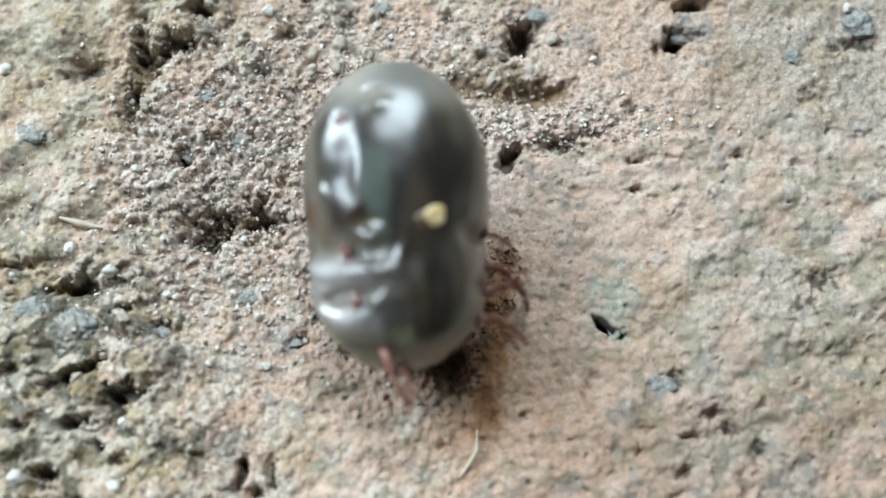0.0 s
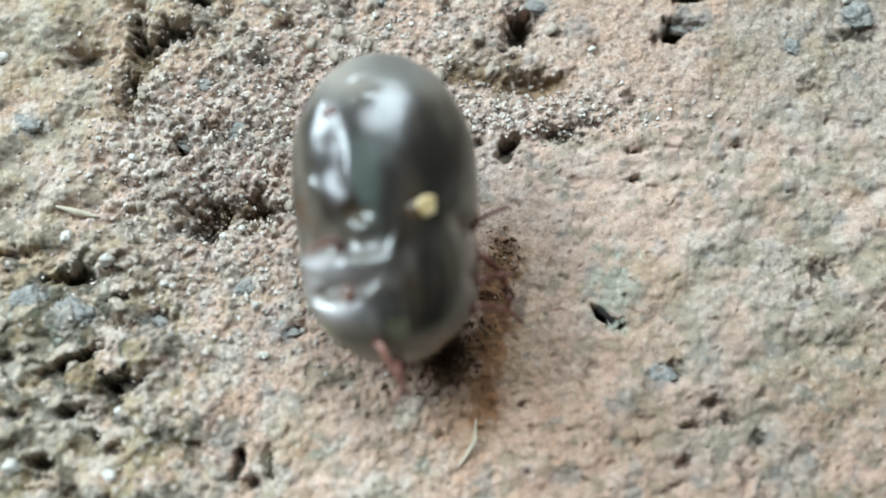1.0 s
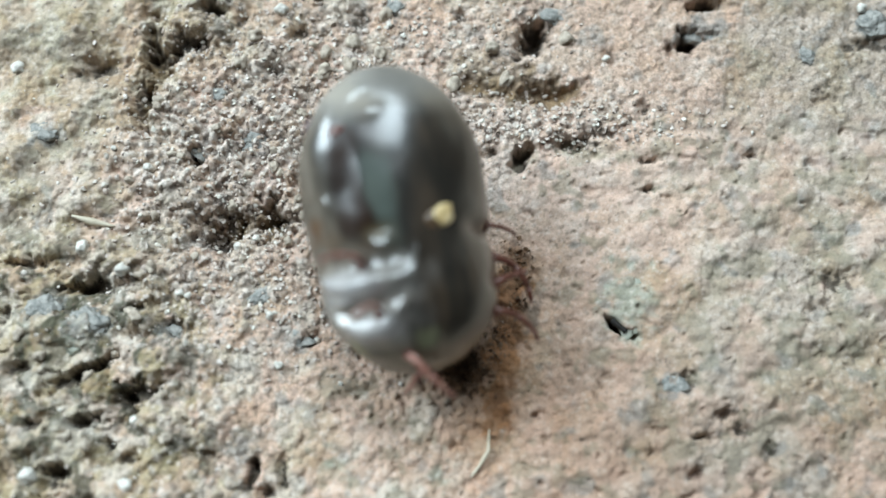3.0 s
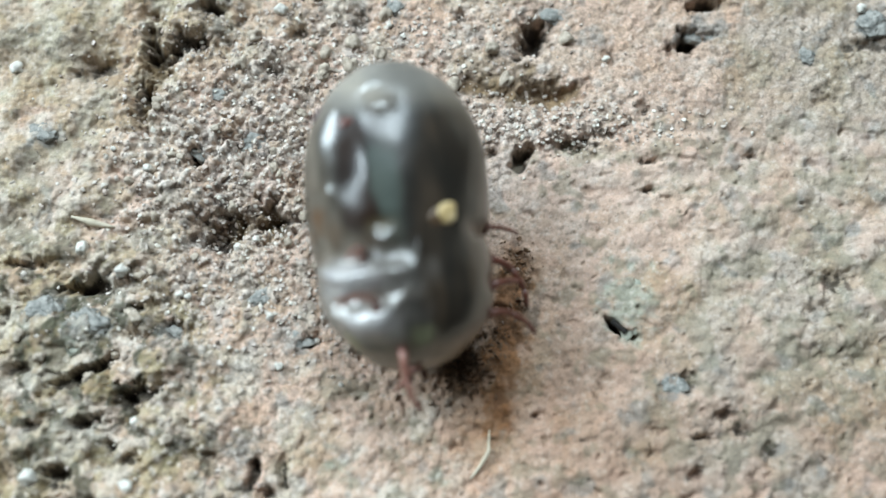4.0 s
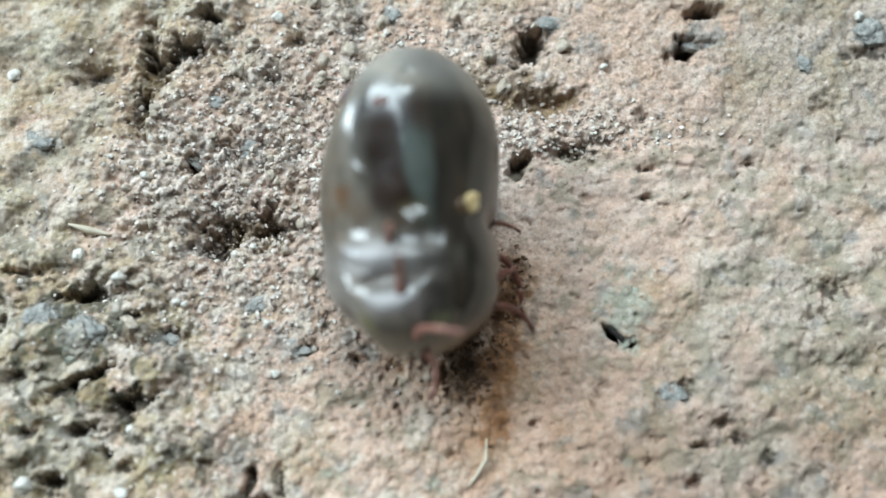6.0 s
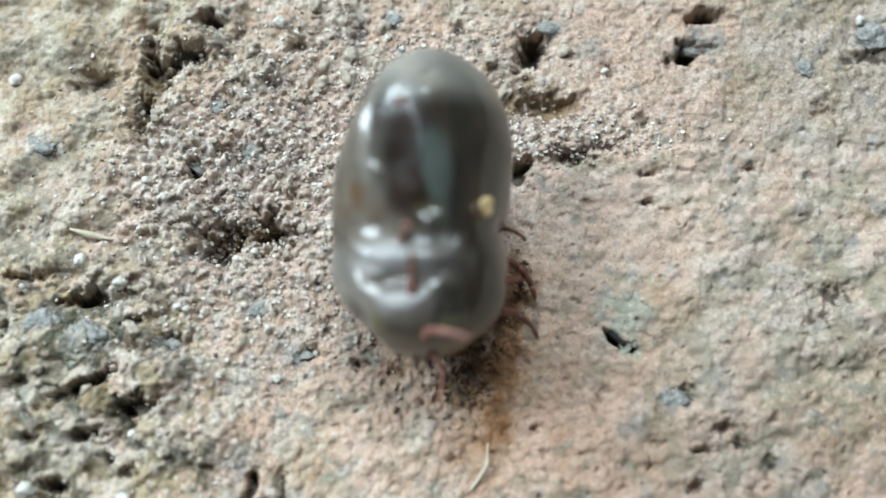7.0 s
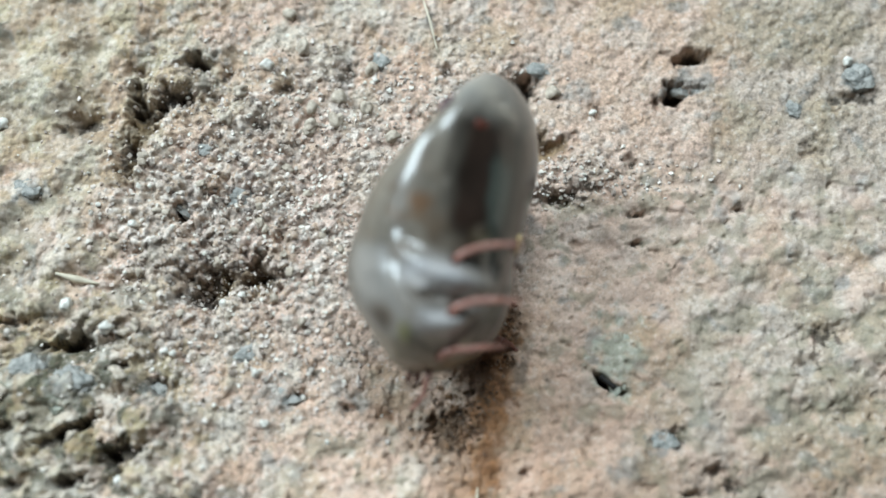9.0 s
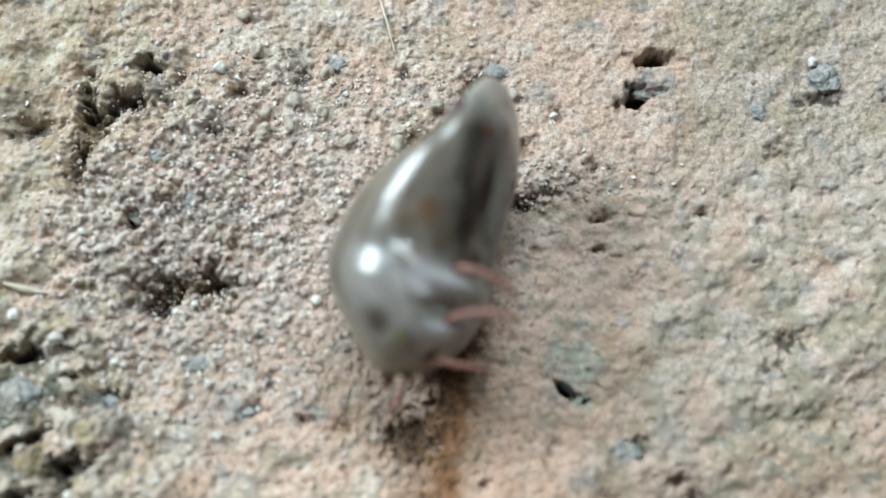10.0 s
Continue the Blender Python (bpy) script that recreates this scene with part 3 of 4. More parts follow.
def build_unseen_porch():
    def wall(name, x, y, z, size, mat=PLASTER, label="unseen plain wall added to close the place"):
        slab(name, (x, y, z), size, 0, mat, label, "wall")

    # unseen dark walls stand in for the dark surroundings the skin reflects
    wall("wall_south", 0, -1.78, 1.1, (3.6, 0.12, 2.5), UNSEEN_DARK_WALL, "unseen dark wall added for dark reflections")
    wall("wall_east", 1.74, -0.215, 1.1, (0.12, 3.0, 2.5), UNSEEN_DARK_WALL, "unseen dark wall added for dark reflections")
    # each open side: piers, a lintel and a parapet round the opening
    wall("wall_north_pier", 1.23, 1.345, 1.1, (1.14, 0.12, 2.5))
    wall("wall_north_pier", -1.17, 1.345, 1.1, (1.26, 0.12, 2.5))
    wall("wall_north_lintel", 0.06, 1.345, 2.29, (1.20, 0.12, 0.12))
    wall("wall_north_parapet", 0.06, 1.345, 0.62, (1.20, 0.12, 1.44))
    wall("wall_west_pier", -1.74, -0.675, 1.1, (0.12, 2.09, 2.5))
    wall("wall_west_pier", -1.74, 1.257, 1.1, (0.12, 0.05, 2.5))
    wall("wall_west_lintel", -1.74, 0.80, 2.13, (0.12, 0.86, 0.44))
    wall("wall_west_parapet", -1.74, 0.80, 0.41, (0.12, 0.86, 1.12))
    # unseen ceiling, dark for the reflection on the belly
    slab("ceiling", (0, 0, 2.40), (3.7, 3.7, 0.1), 0, UNSEEN_CEILING, "unseen dark ceiling added for dark reflections", "ceiling")


build_unseen_porch()


# ---- the tick ----
LENGTH = 10.75
STATIONS = [0.0, 0.012, 0.035, 0.08, 0.15, 0.25, 0.4, 0.55, 0.64, 0.72, 0.8, 0.88, 0.94, 0.98, 1.0]
HALF_W = [0.0, 0.72, 1.25, 1.95, 2.55, 3.08, 3.25, 3.16, 3.04, 3.06, 2.9, 2.45, 1.75, 1.0, 0.0]
BELLY = [1.5, 1.80, 2.03, 2.30, 2.56, 2.79, 2.95, 2.95, 2.9, 2.85, 2.65, 2.2, 1.6, 0.9, 0.1]
BACK = [1.5, 1.25, 1.05, 0.70, 0.32, -0.55, -1.92, -2.64, -2.75, -2.58, -2.1, -1.38, -0.8, -0.38, 0.1]


def glide(v, xs, ys):
    """Smooth interpolation through stations."""
    xs, ys = np.array(xs), np.array(ys)
    slopes = np.gradient(ys, xs)
    k = np.clip(np.searchsorted(xs, v, side="right") - 1, 0, len(xs) - 2)
    w = xs[k + 1] - xs[k]
    t = (v - xs[k]) / w
    return ((2 * t**3 - 3 * t**2 + 1) * ys[k] + (t**3 - 2 * t**2 + t) * w * slopes[k]
            + (-2 * t**3 + 3 * t**2) * ys[k + 1] + (t**3 - t**2) * w * slopes[k + 1])


# folds of the skin: angle from the belly line, station, half-length and half-width (mm), turn of the length from head-ward (degrees), depth (mm)
FOLDS = [
    # dimple at the rear and the lips of the long hollow
    (-18, 0.100, 0.17, 0.36, 20, 0.20), (-10, 0.165, 0.34, 0.50, 0, -0.20), (-46, 0.150, 0.60, 0.42, -20, -0.05), (-22, 0.36, 0.90, 0.22, 5, -0.04),
    (-47, 0.44, 0.26, 0.14, 30, -0.08), (-18, 0.55, 0.34, 0.50, 0, 0.17),
    # upright ridges over the waist
    (-19, 0.612, 0.30, 0.16, 10, -0.10), (2, 0.645, 0.42, 0.15, -6, -0.13), (-9, 0.63, 0.45, 0.20, 0, 0.08),
    # creases beside the glossy swellings of the fore body
    (-34, 0.762, 1.00, 0.20, 86, 0.16), (-32, 0.905, 0.80, 0.18, 82, 0.15), (-34, 0.76, 1.80, 1.20, 0, 0.16),
    (-50, 0.738, 0.16, 0.22, 0, -0.08), (-4, 0.79, 0.32, 0.24, 20, -0.10), (-5, 0.955, 0.24, 0.26, 0, -0.15),
    # pits at the leg sockets, and the lip of the olive patch
    (-33, 0.637, 0.18, 0.20, 0, 0.16), (-27, 0.790, 0.20, 0.22, 0, 0.16), (-17, 0.925, 0.20, 0.20, 0, 0.15),
    (0, 0.90, 0.45, 0.40, 0, 0.10), (11, 0.885, 0.42, 0.12, 25, -0.13),
    # waist and flattened flanks on the other side, and the sloping back
    (68, 0.585, 0.36, 1.10, 0, 0.36), (70, 0.74, 0.32, 0.8, 0, 0.14), (-84, 0.86, 0.50, 0.60, 0, 0.18),
    (36, 0.50, 3.7, 1.6, 0, 0.14), (-144, 0.50, 3.7, 1.6, 0, 0.20), (-138, 0.15, 1.7, 1.9, 0, 0.95), (-113, 0.14, 1.3, 0.9, 0, 0.35), (-120, 0.93, 0.9, 1.6, 0, 0.45), (132, 0.16, 1.5, 2.1, 0, 0.5),
]


def skin_point(angle, s):
    """A place on the body, in mm, in the body's space: y to the rear, +z the belly; and how the folds move it."""
    a = np.radians(angle)
    w = np.maximum(glide(s, STATIONS, HALF_W), 0.0)
    top, low = glide(s, STATIONS, BELLY), glide(s, STATIONS, BACK)
    mid_z, half = (top + low) / 2, np.maximum((top - low) / 2, 0.0)
    dent = 0.0
    bend_u, bend_v = 0.20 * perlin(angle * 0.028, s * 6.0, 126), 0.24 * perlin(angle * 0.030 + 7, s * 7.0, 127)
    for fa, fs, long, wide, turn, depth in FOLDS:
        u = 3.1 * np.radians((angle - fa + 180) % 360 - 180) + bend_u
        v = LENGTH * (s - fs) + bend_v
        c, d = math.cos(radians(turn)), math.sin(radians(turn))
        dent = dent + depth * np.exp(-(((v * c + u * d) / long) ** 2) - ((u * c - v * d) / wide) ** 2)
    # the shallow long hollow
    u = 3.1 * np.radians((angle + 33 + 180) % 360 - 180) + bend_u - 0.9 * (s - 0.3)
    dent = dent + 0.11 * np.exp(-((u / 0.55) ** 2)) * smooth(0.20, 0.32, s) * smooth(0.53, 0.38, s)
    # two glossy swellings that curve round the fore body
    wrapped = (angle + 180) % 360 - 180
    first = 0.694 - 0.075 * smooth(-40, -88, wrapped)
    second = 0.846 - 0.05 * np.clip((wrapped + 36) / 23, -1.6, 1.6) ** 2
    dent = dent - 0.31 * np.exp(-(((s - first) * LENGTH + 0.4 * bend_v) / 0.36) ** 2) * smooth(-86, -60, wrapped) * smooth(12, -16, wrapped)
    dent = dent - 0.25 * np.exp(-(((s - second) * LENGTH + 0.4 * bend_v) / 0.30) ** 2) * smooth(-76, -56, wrapped) * smooth(4, -18, wrapped)
    da = (angle + 26 + 180) % 360 - 180
    front = np.exp(-((da / 42) ** 2) - ((s - 0.78) / 0.17) ** 2)
    dent = dent + (0.012 + 0.05 * front) * perlin(angle * 0.060 + 3.1, s * 12.0 + 1.7, 120) + 0.03 * front * perlin(angle * 0.11, s * 21.0, 124)
    k = 1 - dent / 3.0
    power = 2.05 + 0.30 * smooth(0.58, 0.68, s) * smooth(0.97, 0.88, s)
    sq = 1 / (np.abs(np.sin(a)) ** power + np.abs(np.cos(a)) ** power) ** (1 / power)
    return w * np.sin(a) * sq * k, LENGTH * (0.5 - s) + 0 * a, mid_z + half * np.cos(a) * sq * k


def build_body(parent):
    rings, around = 230, 240
    s = 0.5 - 0.5 * np.cos(np.linspace(0, np.pi, rings + 2)[1:-1])
    ang = np.linspace(-180, 180, around, endpoint=False)
    sg, ag = np.meshgrid(s, ang, indexing="ij")
    x, y, z = skin_point(ag, sg)
    verts = [tuple(v) for v in (np.stack([x, y, z], -1).reshape(-1, 3) * MM)]
    faces = []
    for r in range(rings - 1):
        for c in range(around):
            d = (c + 1) % around
            faces.append((r * around + c, r * around + d, (r + 1) * around + d, (r + 1) * around + c))
    ends = []
    for st in (0.0, 1.0):
        px, py, pz = skin_point(np.array([0.0]), np.array([st]))
        ends.append(len(verts))
        verts.append((0.0, float(py[0]) * MM, float(pz[0]) * MM))
    for c in range(around):
        d = (c + 1) % around
        faces.append((ends[0], d, c))
        faces.append((ends[1], (rings - 1) * around + c, (rings - 1) * around + d))
    ob = mesh_object("body", verts, faces, SKIN, parent)
    drift = 14 * perlin(ag * 0.03, sg * 4.0, 130) + 8 * perlin(ag * 0.08, sg * 11.0, 131)
    rear = smooth(0.64, 0.54, sg)
    off = np.abs((ag - 10 + drift + 180) % 360 - 180)
    pale = np.where(ag > 10, 0.9 * smooth(16, 74, off), smooth(14 + 28 * rear, 52 + 34 * rear, off))[..., None]
    back = smooth(85, 130, np.abs(ag) + drift)[..., None]
    # dark belly skin, deepened to stand in for a dark reflection from above
    tone = np.array([0.020, 0.0175, 0.0145]) * (1 - pale) + np.array([0.175, 0.155, 0.131]) * pale
    tone = tone * (1 - back) + np.array([0.200, 0.178, 0.150]) * back
    # brown clouds and faint lengthwise streaks
    cloud = (smooth(-0.15, 0.45, perlin(ag * 0.045 + 9, sg * 5.0, 135)) * 0.40 + 0.22 * smooth(0.0, 0.4, perlin(ag * 0.16, sg * 5.0, 136)))[..., None]
    tone = tone * (1 - cloud) + np.array([0.058, 0.042, 0.030]) * cloud
    # pale teal strip: a reflection put into the skin colour
    sheen_strip = smooth(-24, -19, ag + 0.35 * drift + 18 * (0.36 - sg)) * smooth(0, -12, ag + 0.6 * drift) * smooth(0.26, 0.34, sg) * smooth(0.66, 0.54, sg)
    tone = tone * (1 - 0.75 * sheen_strip[..., None]) + np.array([0.085, 0.108, 0.098]) * 0.75 * sheen_strip[..., None]
    liver = smooth(-48, -37, ag + 0.4 * drift) * smooth(-18, -24, ag + 0.35 * drift + 18 * (0.36 - sg)) * smooth(0.185, 0.225, sg) * smooth(0.58, 0.51, sg)
    liver = np.maximum(liver, 0.8 * smooth(-50, -40, ag) * smooth(8, -12, ag + drift) * np.exp(-((sg - 0.232) / 0.03) ** 2))
    tone = tone * (1 - 0.95 * liver[..., None]) + np.array([0.026, 0.015, 0.011]) * 0.95 * liver[..., None]
    # rear end: the glow of the north light put into its colour
    cap_glow = (smooth(0.23, 0.08, sg + 0.0006 * drift) * (0.50 + 0.27 * smooth(15, -30, ag)))[..., None]
    tone = tone * (1 - cap_glow) + np.array([0.32, 0.313, 0.295]) * cap_glow
    # pale lilac skin of the fore body, brightened for the sky's reflection
    lilac_sheen = (smooth(14, -20, ag + 1.3 * drift) * smooth(-130, -100, ag) * smooth(0.60, 0.66, sg) * smooth(0.94, 0.87, sg))[..., None] * 0.85
    tone = tone * (1 - lilac_sheen) + np.array([0.24, 0.228, 0.218]) * lilac_sheen
    # highlights of the two swellings painted as bluish-white blobs
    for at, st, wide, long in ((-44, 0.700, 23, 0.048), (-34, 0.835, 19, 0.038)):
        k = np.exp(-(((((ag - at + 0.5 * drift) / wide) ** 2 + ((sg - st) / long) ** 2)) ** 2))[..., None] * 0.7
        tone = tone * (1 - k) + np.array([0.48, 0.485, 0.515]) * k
    snout = (smooth(0.86, 0.96, sg + 0.02 * perlin(ag * 0.05, sg * 9, 132)) * 0.75)[..., None]
    tone = tone * (1 - snout) + np.array([0.18, 0.152, 0.105]) * snout
    brown = (np.exp(-((sg - 0.595) / 0.028) ** 2) + np.exp(-((sg - 0.765) / 0.018) ** 2) + 0.8 * np.exp(-((sg - 0.915) / 0.018) ** 2)) * np.exp(-(((ag + 34) / 32) ** 4))
    brown = np.clip(brown * (0.75 + 0.6 * perlin(ag * 0.09, sg * 25.0, 133)), 0, 1)[..., None] * 0.72
    tone = tone * (1 - brown) + np.array([0.080, 0.060, 0.045]) * brown
    mottle = (smooth(0.05, 0.4, perlin(ag * 0.05 + 5, sg * 14.0, 134)) * np.exp(-(((ag + 72) / 26) ** 2) - ((sg - 0.54) / 0.12) ** 2))[..., None] * 0.6
    tone = tone * (1 - mottle) + np.array([0.11, 0.065, 0.035]) * mottle
    for at, st, wide, long, colour in ((-66, 0.49, 7, 0.035, (0.13, 0.065, 0.03)), (-88, 0.85, 15, 0.040, (0.045, 0.028, 0.018)), (-18, 0.548, 10, 0.03, (0.085, 0.066, 0.04)), (-62, 0.885, 9, 0.03, (0.20, 0.19, 0.09))):
        k = np.exp(-(((((ag - at + 0.35 * drift) / wide) ** 2 + ((sg - st) / long) ** 2)) ** 1.5))[..., None] * 0.85
        tone = tone * (1 - k) + np.array(colour) * k
    olive = np.exp(-(((ag - 2) / 9) ** 4) - ((sg - 0.895) / 0.03) ** 4)[..., None] * 0.8
    tone = tone * (1 - olive) + np.array([0.17, 0.18, 0.11]) * olive
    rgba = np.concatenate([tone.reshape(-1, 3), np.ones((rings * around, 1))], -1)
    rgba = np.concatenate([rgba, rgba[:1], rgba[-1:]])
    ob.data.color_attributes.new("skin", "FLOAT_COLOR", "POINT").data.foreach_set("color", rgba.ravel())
    return ob


def on_skin(angle, s):
    """The place (m) and the axes (around, rearward, outward) at a point of the skin."""
    def p(a, t):
        return Vector([float(v) for v in np.ravel(np.array([q[0] for q in skin_point(np.array([a], float), np.array([t], float))]))])
    here = p(angle, s)
    around = (p(angle + 2, s) - p(angle - 2, s)).normalized()
    rear = (p(angle, s - 0.01) - p(angle, s + 0.01)).normalized()
    out = around.cross(rear).normalized()
    rear = out.cross(around).normalized()
    return here * MM, around, rear, out


def knob(name, angle, s, across, along, rise, mat, parent, label, turn=0.0, dimple=0.0):
    """A low rounded plate or boss set on the skin."""
    here, e, f, g = on_skin(angle, s)
    bm = bmesh.new()
    bmesh.ops.create_uvsphere(bm, u_segments=20, v_segments=12, radius=1.0)
    for v in bm.verts:
        r = math.hypot(v.co.x, v.co.y)
        wob = 1 + 0.10 * math.sin(3 * math.atan2(v.co.y, v.co.x) + angle) + 0.06 * math.sin(5 * math.atan2(v.co.y, v.co.x))
        v.co.z -= dimple * math.exp(-(r / 0.4) ** 2) * (v.co.z > 0)
        v.co = Vector((v.co.x * across * wob, v.co.y * along * wob, v.co.z * rise)) * MM
    ob = part(name, bm, mat, parent, label)
    m = Matrix((e, f, g)).transposed().to_4x4()
    ob.matrix_local = Matrix.Translation(here) @ m @ Matrix.Rotation(radians(turn), 4, "Z")
    return ob


def tube(bm, points, radii, sides=12):
    """A tube through points with the given radii, closed at both ends, in mm."""
    rings = []
    for n, (p, r) in enumerate(zip(points, radii)):
        d = (Vector(points[min(n + 1, len(points) - 1)]) - Vector(points[max(n - 1, 0)])).normalized()
        side = d.cross(Vector((0, 1, 0)))
        side = side.normalized() if side.length > 0.05 else d.cross(Vector((1, 0, 0))).normalized()
        up = side.cross(d)
        rings.append([bm.verts.new((Vector(p) + r * (math.cos(q) * side + math.sin(q) * up)) * MM) for q in [2 * math.pi * k / sides for k in range(sides)]])
    for a, b in zip(rings, rings[1:]):
        for k in range(sides):
            bm.faces.new((a[k], a[(k + 1) % sides], b[(k + 1) % sides], b[k]))
    bm.faces.new(rings[0][::-1])
    bm.faces.new(rings[-1])


def build_leg(parent, size=1.0, bend=0.0, mat=None):
    """A jointed leg that leaves along +x and arches over +z: two limbs and a claw-tipped foot."""
    bm = bmesh.new()
    pts = [(0, 0, -0.15), (0.12, 0, 0.08), (0.34, 0, 0.21), (0.62, 0, 0.29), (0.86, 0, 0.32), (0.93, 0, 0.325), (1.0, 0, 0.32)]
    rad = [0.15, 0.16, 0.14, 0.135, 0.14, 0.11, 0.13]
    tube(bm, [tuple(c * size for c in p) for p in pts], [r * size for r in rad])
    leg = part("leg", bm, mat or LEG, parent)
    bm = bmesh.new()
    pts = [(0.98, 0, 0.32), (1.2, 0, 0.32), (1.5, 0, 0.29), (1.76, 0, 0.24), (1.84, 0, 0.22), (1.92, 0, 0.195)]
    pts = [(x, bend * (x - 0.98), z) for x, _, z in pts]
    tube(bm, [tuple(c * size for c in p) for p in pts], [r * size for r in (0.125, 0.13, 0.12, 0.115, 0.09, 0.105)])
    part("shin", bm, mat or LEG, leg)
    bm = bmesh.new()
    pts = [(1.9, 0, 0.20), (2.1, 0, 0.13), (2.3, 0, 0.04), (2.42, 0, -0.03), (2.47, 0, -0.08)]
    pts = [(x - 0.35 * abs(bend) * (x - 1.9), bend * (x - 0.98) + 0.9 * bend * (x - 1.9), z) for x, _, z in pts]
    tube(bm, [tuple(c * size for c in p) for p in pts], [r * size for r in (0.10, 0.11, 0.09, 0.05, 0.02)])
    part("foot", bm, mat or LEG, leg, "paler tapering foot with a claw")
    return leg


def leg_pose(angle, s, body, heading, rise):
    """A leg's pose in the body's space, from the way it reaches in the world: heading 0 along +x, 90 along +y; rise above the ground's plane."""
    here = on_skin(angle, s)[0]
    a, e = radians(heading), radians(rise)
    way = Vector((math.cos(a) * math.cos(e), math.sin(a) * math.cos(e), math.sin(e)))
    arch = Vector((0.0, 0.6, 0.8))
    arch = (arch - way * arch.dot(way)).normalized()
    m = Matrix((way, arch.cross(way), arch)).transposed()
    return Matrix.Translation(here) @ (body.to_3x3().transposed() @ m).to_4x4()


tick = tagged(new("tick"), "engorged glossy grey tick with red-brown legs rolling on concrete", "tick")
build_body(tick)
knob("pale_plate", 25, 0.527, 0.44, 0.36, 0.12, PALE, tick, "cream oval plate with an ochre rim", 25, 0.25)
knob("brown_blotch", 17, 0.54, 0.26, 0.32, 0.09, AMBER, tick, "brown translucent blotch beside the pale plate")
knob("purple_blotch", -92, 0.17, 0.28, 0.42, 0.17, PURPLE, tick, "dark purple blotch on the rear edge")
knob("fold_mark", -36, 0.208, 0.30, 0.18, 0.06, COXA, tick, "dark red mark in a skin fold", 10)
SEATS = [(-34, 0.640), (-28, 0.795), (-19, 0.93), (-2, 0.98)]
for angle, s in SEATS:
    knob("leg_socket", angle, s, 0.17, 0.22, 0.10, COXA, tick, "dark red leg socket")
FAR_SEATS = [(84, 0.56), (86, 0.66), (84, 0.75), (76, 0.84)]
for angle, s in FAR_SEATS:
    knob("leg_socket", angle, s, 0.22, 0.24, 0.12, COXA, tick, "dark red leg socket")
near_legs = [build_leg(tick, size, bend) for size, bend in ((0.92, 0.0), (0.95, 0.0), (0.95, 0.3), (0.75, -0.4))]
far_legs = [build_leg(tick, size, bend, SHADED_LEG) for size, bend in ((0.6, 0.2), (0.95, -0.3), (0.9, 0.35), (0.85, -0.2))]


def build_mouth(parent):
    bm = bmesh.new()
    tube(bm, [(0, 0, 0), (0, -0.25, 0.02), (0, -0.5, 0.0), (0, -0.62, -0.03)], [0.42, 0.40, 0.28, 0.12], 14)
    head = part("head", bm, COXA, parent, "dark red-brown head plate")
    head.matrix_local = Matrix.Translation(Vector((0, -4.75, 0.2)) * MM)
    for side in (-1, 1):
        bm = bmesh.new()
        tube(bm, [(side * 0.2, -0.45, 0.0), (side * 0.26, -0.75, 0.03), (side * 0.2, -1.0, 0.0)], [0.13, 0.12, 0.05], 10)
        part("palp", bm, COXA, head)


build_mouth(tick)


# ---- stones, pebbles and loose bits ----
def stone_mesh(name, radii, seed, rough=0.18, detail=3, mat=WHITE_STONE):
    bm = bmesh.new()
    bmesh.ops.create_icosphere(bm, subdivisions=detail, radius=1.0)
    off = Vector((seed * 3.7, seed * 1.3, seed * 2.1))
    for v in bm.verts:
        n = noise.noise(v.co * 1.1 + off) * 1.4 + 0.5 * noise.noise(v.co * 2.7 + off) + 0.25 * noise.noise(v.co * 6 + off)
        k = 1 + rough * (n + 0.22 * noise.noise(v.co * 13 + off) + 0.12 * noise.noise(v.co * 27 + off))
        v.co = Vector((v.co.x * radii[0] * k, v.co.y * radii[1] * k, v.co.z * radii[2] * k)) * MM
    return part(name, bm, mat, None)


WHITE = [(-7.56, 0.29, 0.19), (-6.13, 9.44, 0.27), (-14.75, -8.19, 0.33), (-11.19, -8.49, 0.25), (-9.6, -1.55, 0.17), (-12.28, 3.94, 0.12), (-6.9, 0.55, 0.16),
         (-5.92, -4.2, 0.19), (-4.6, -3.17, 0.17), (-3.65, -4.86, 0.1), (-6.27, -2.38, 0.17), (-9.29, -1.65, 0.15), (-11.05, -6.18, 0.17),
         (-16.13, 7.14, 0.29), (16.01, 9.58, 0.21), (-2.02, 8.83, 0.12), (-1.48, 8.44, 0.1), (6.24, 7.59, 0.15),
         (-13.21, 0.14, 0.29), (-10.94, 3.16, 0.17), (-11.71, -0.7, 0.29), (-2.53, 0.59, 0.22)]


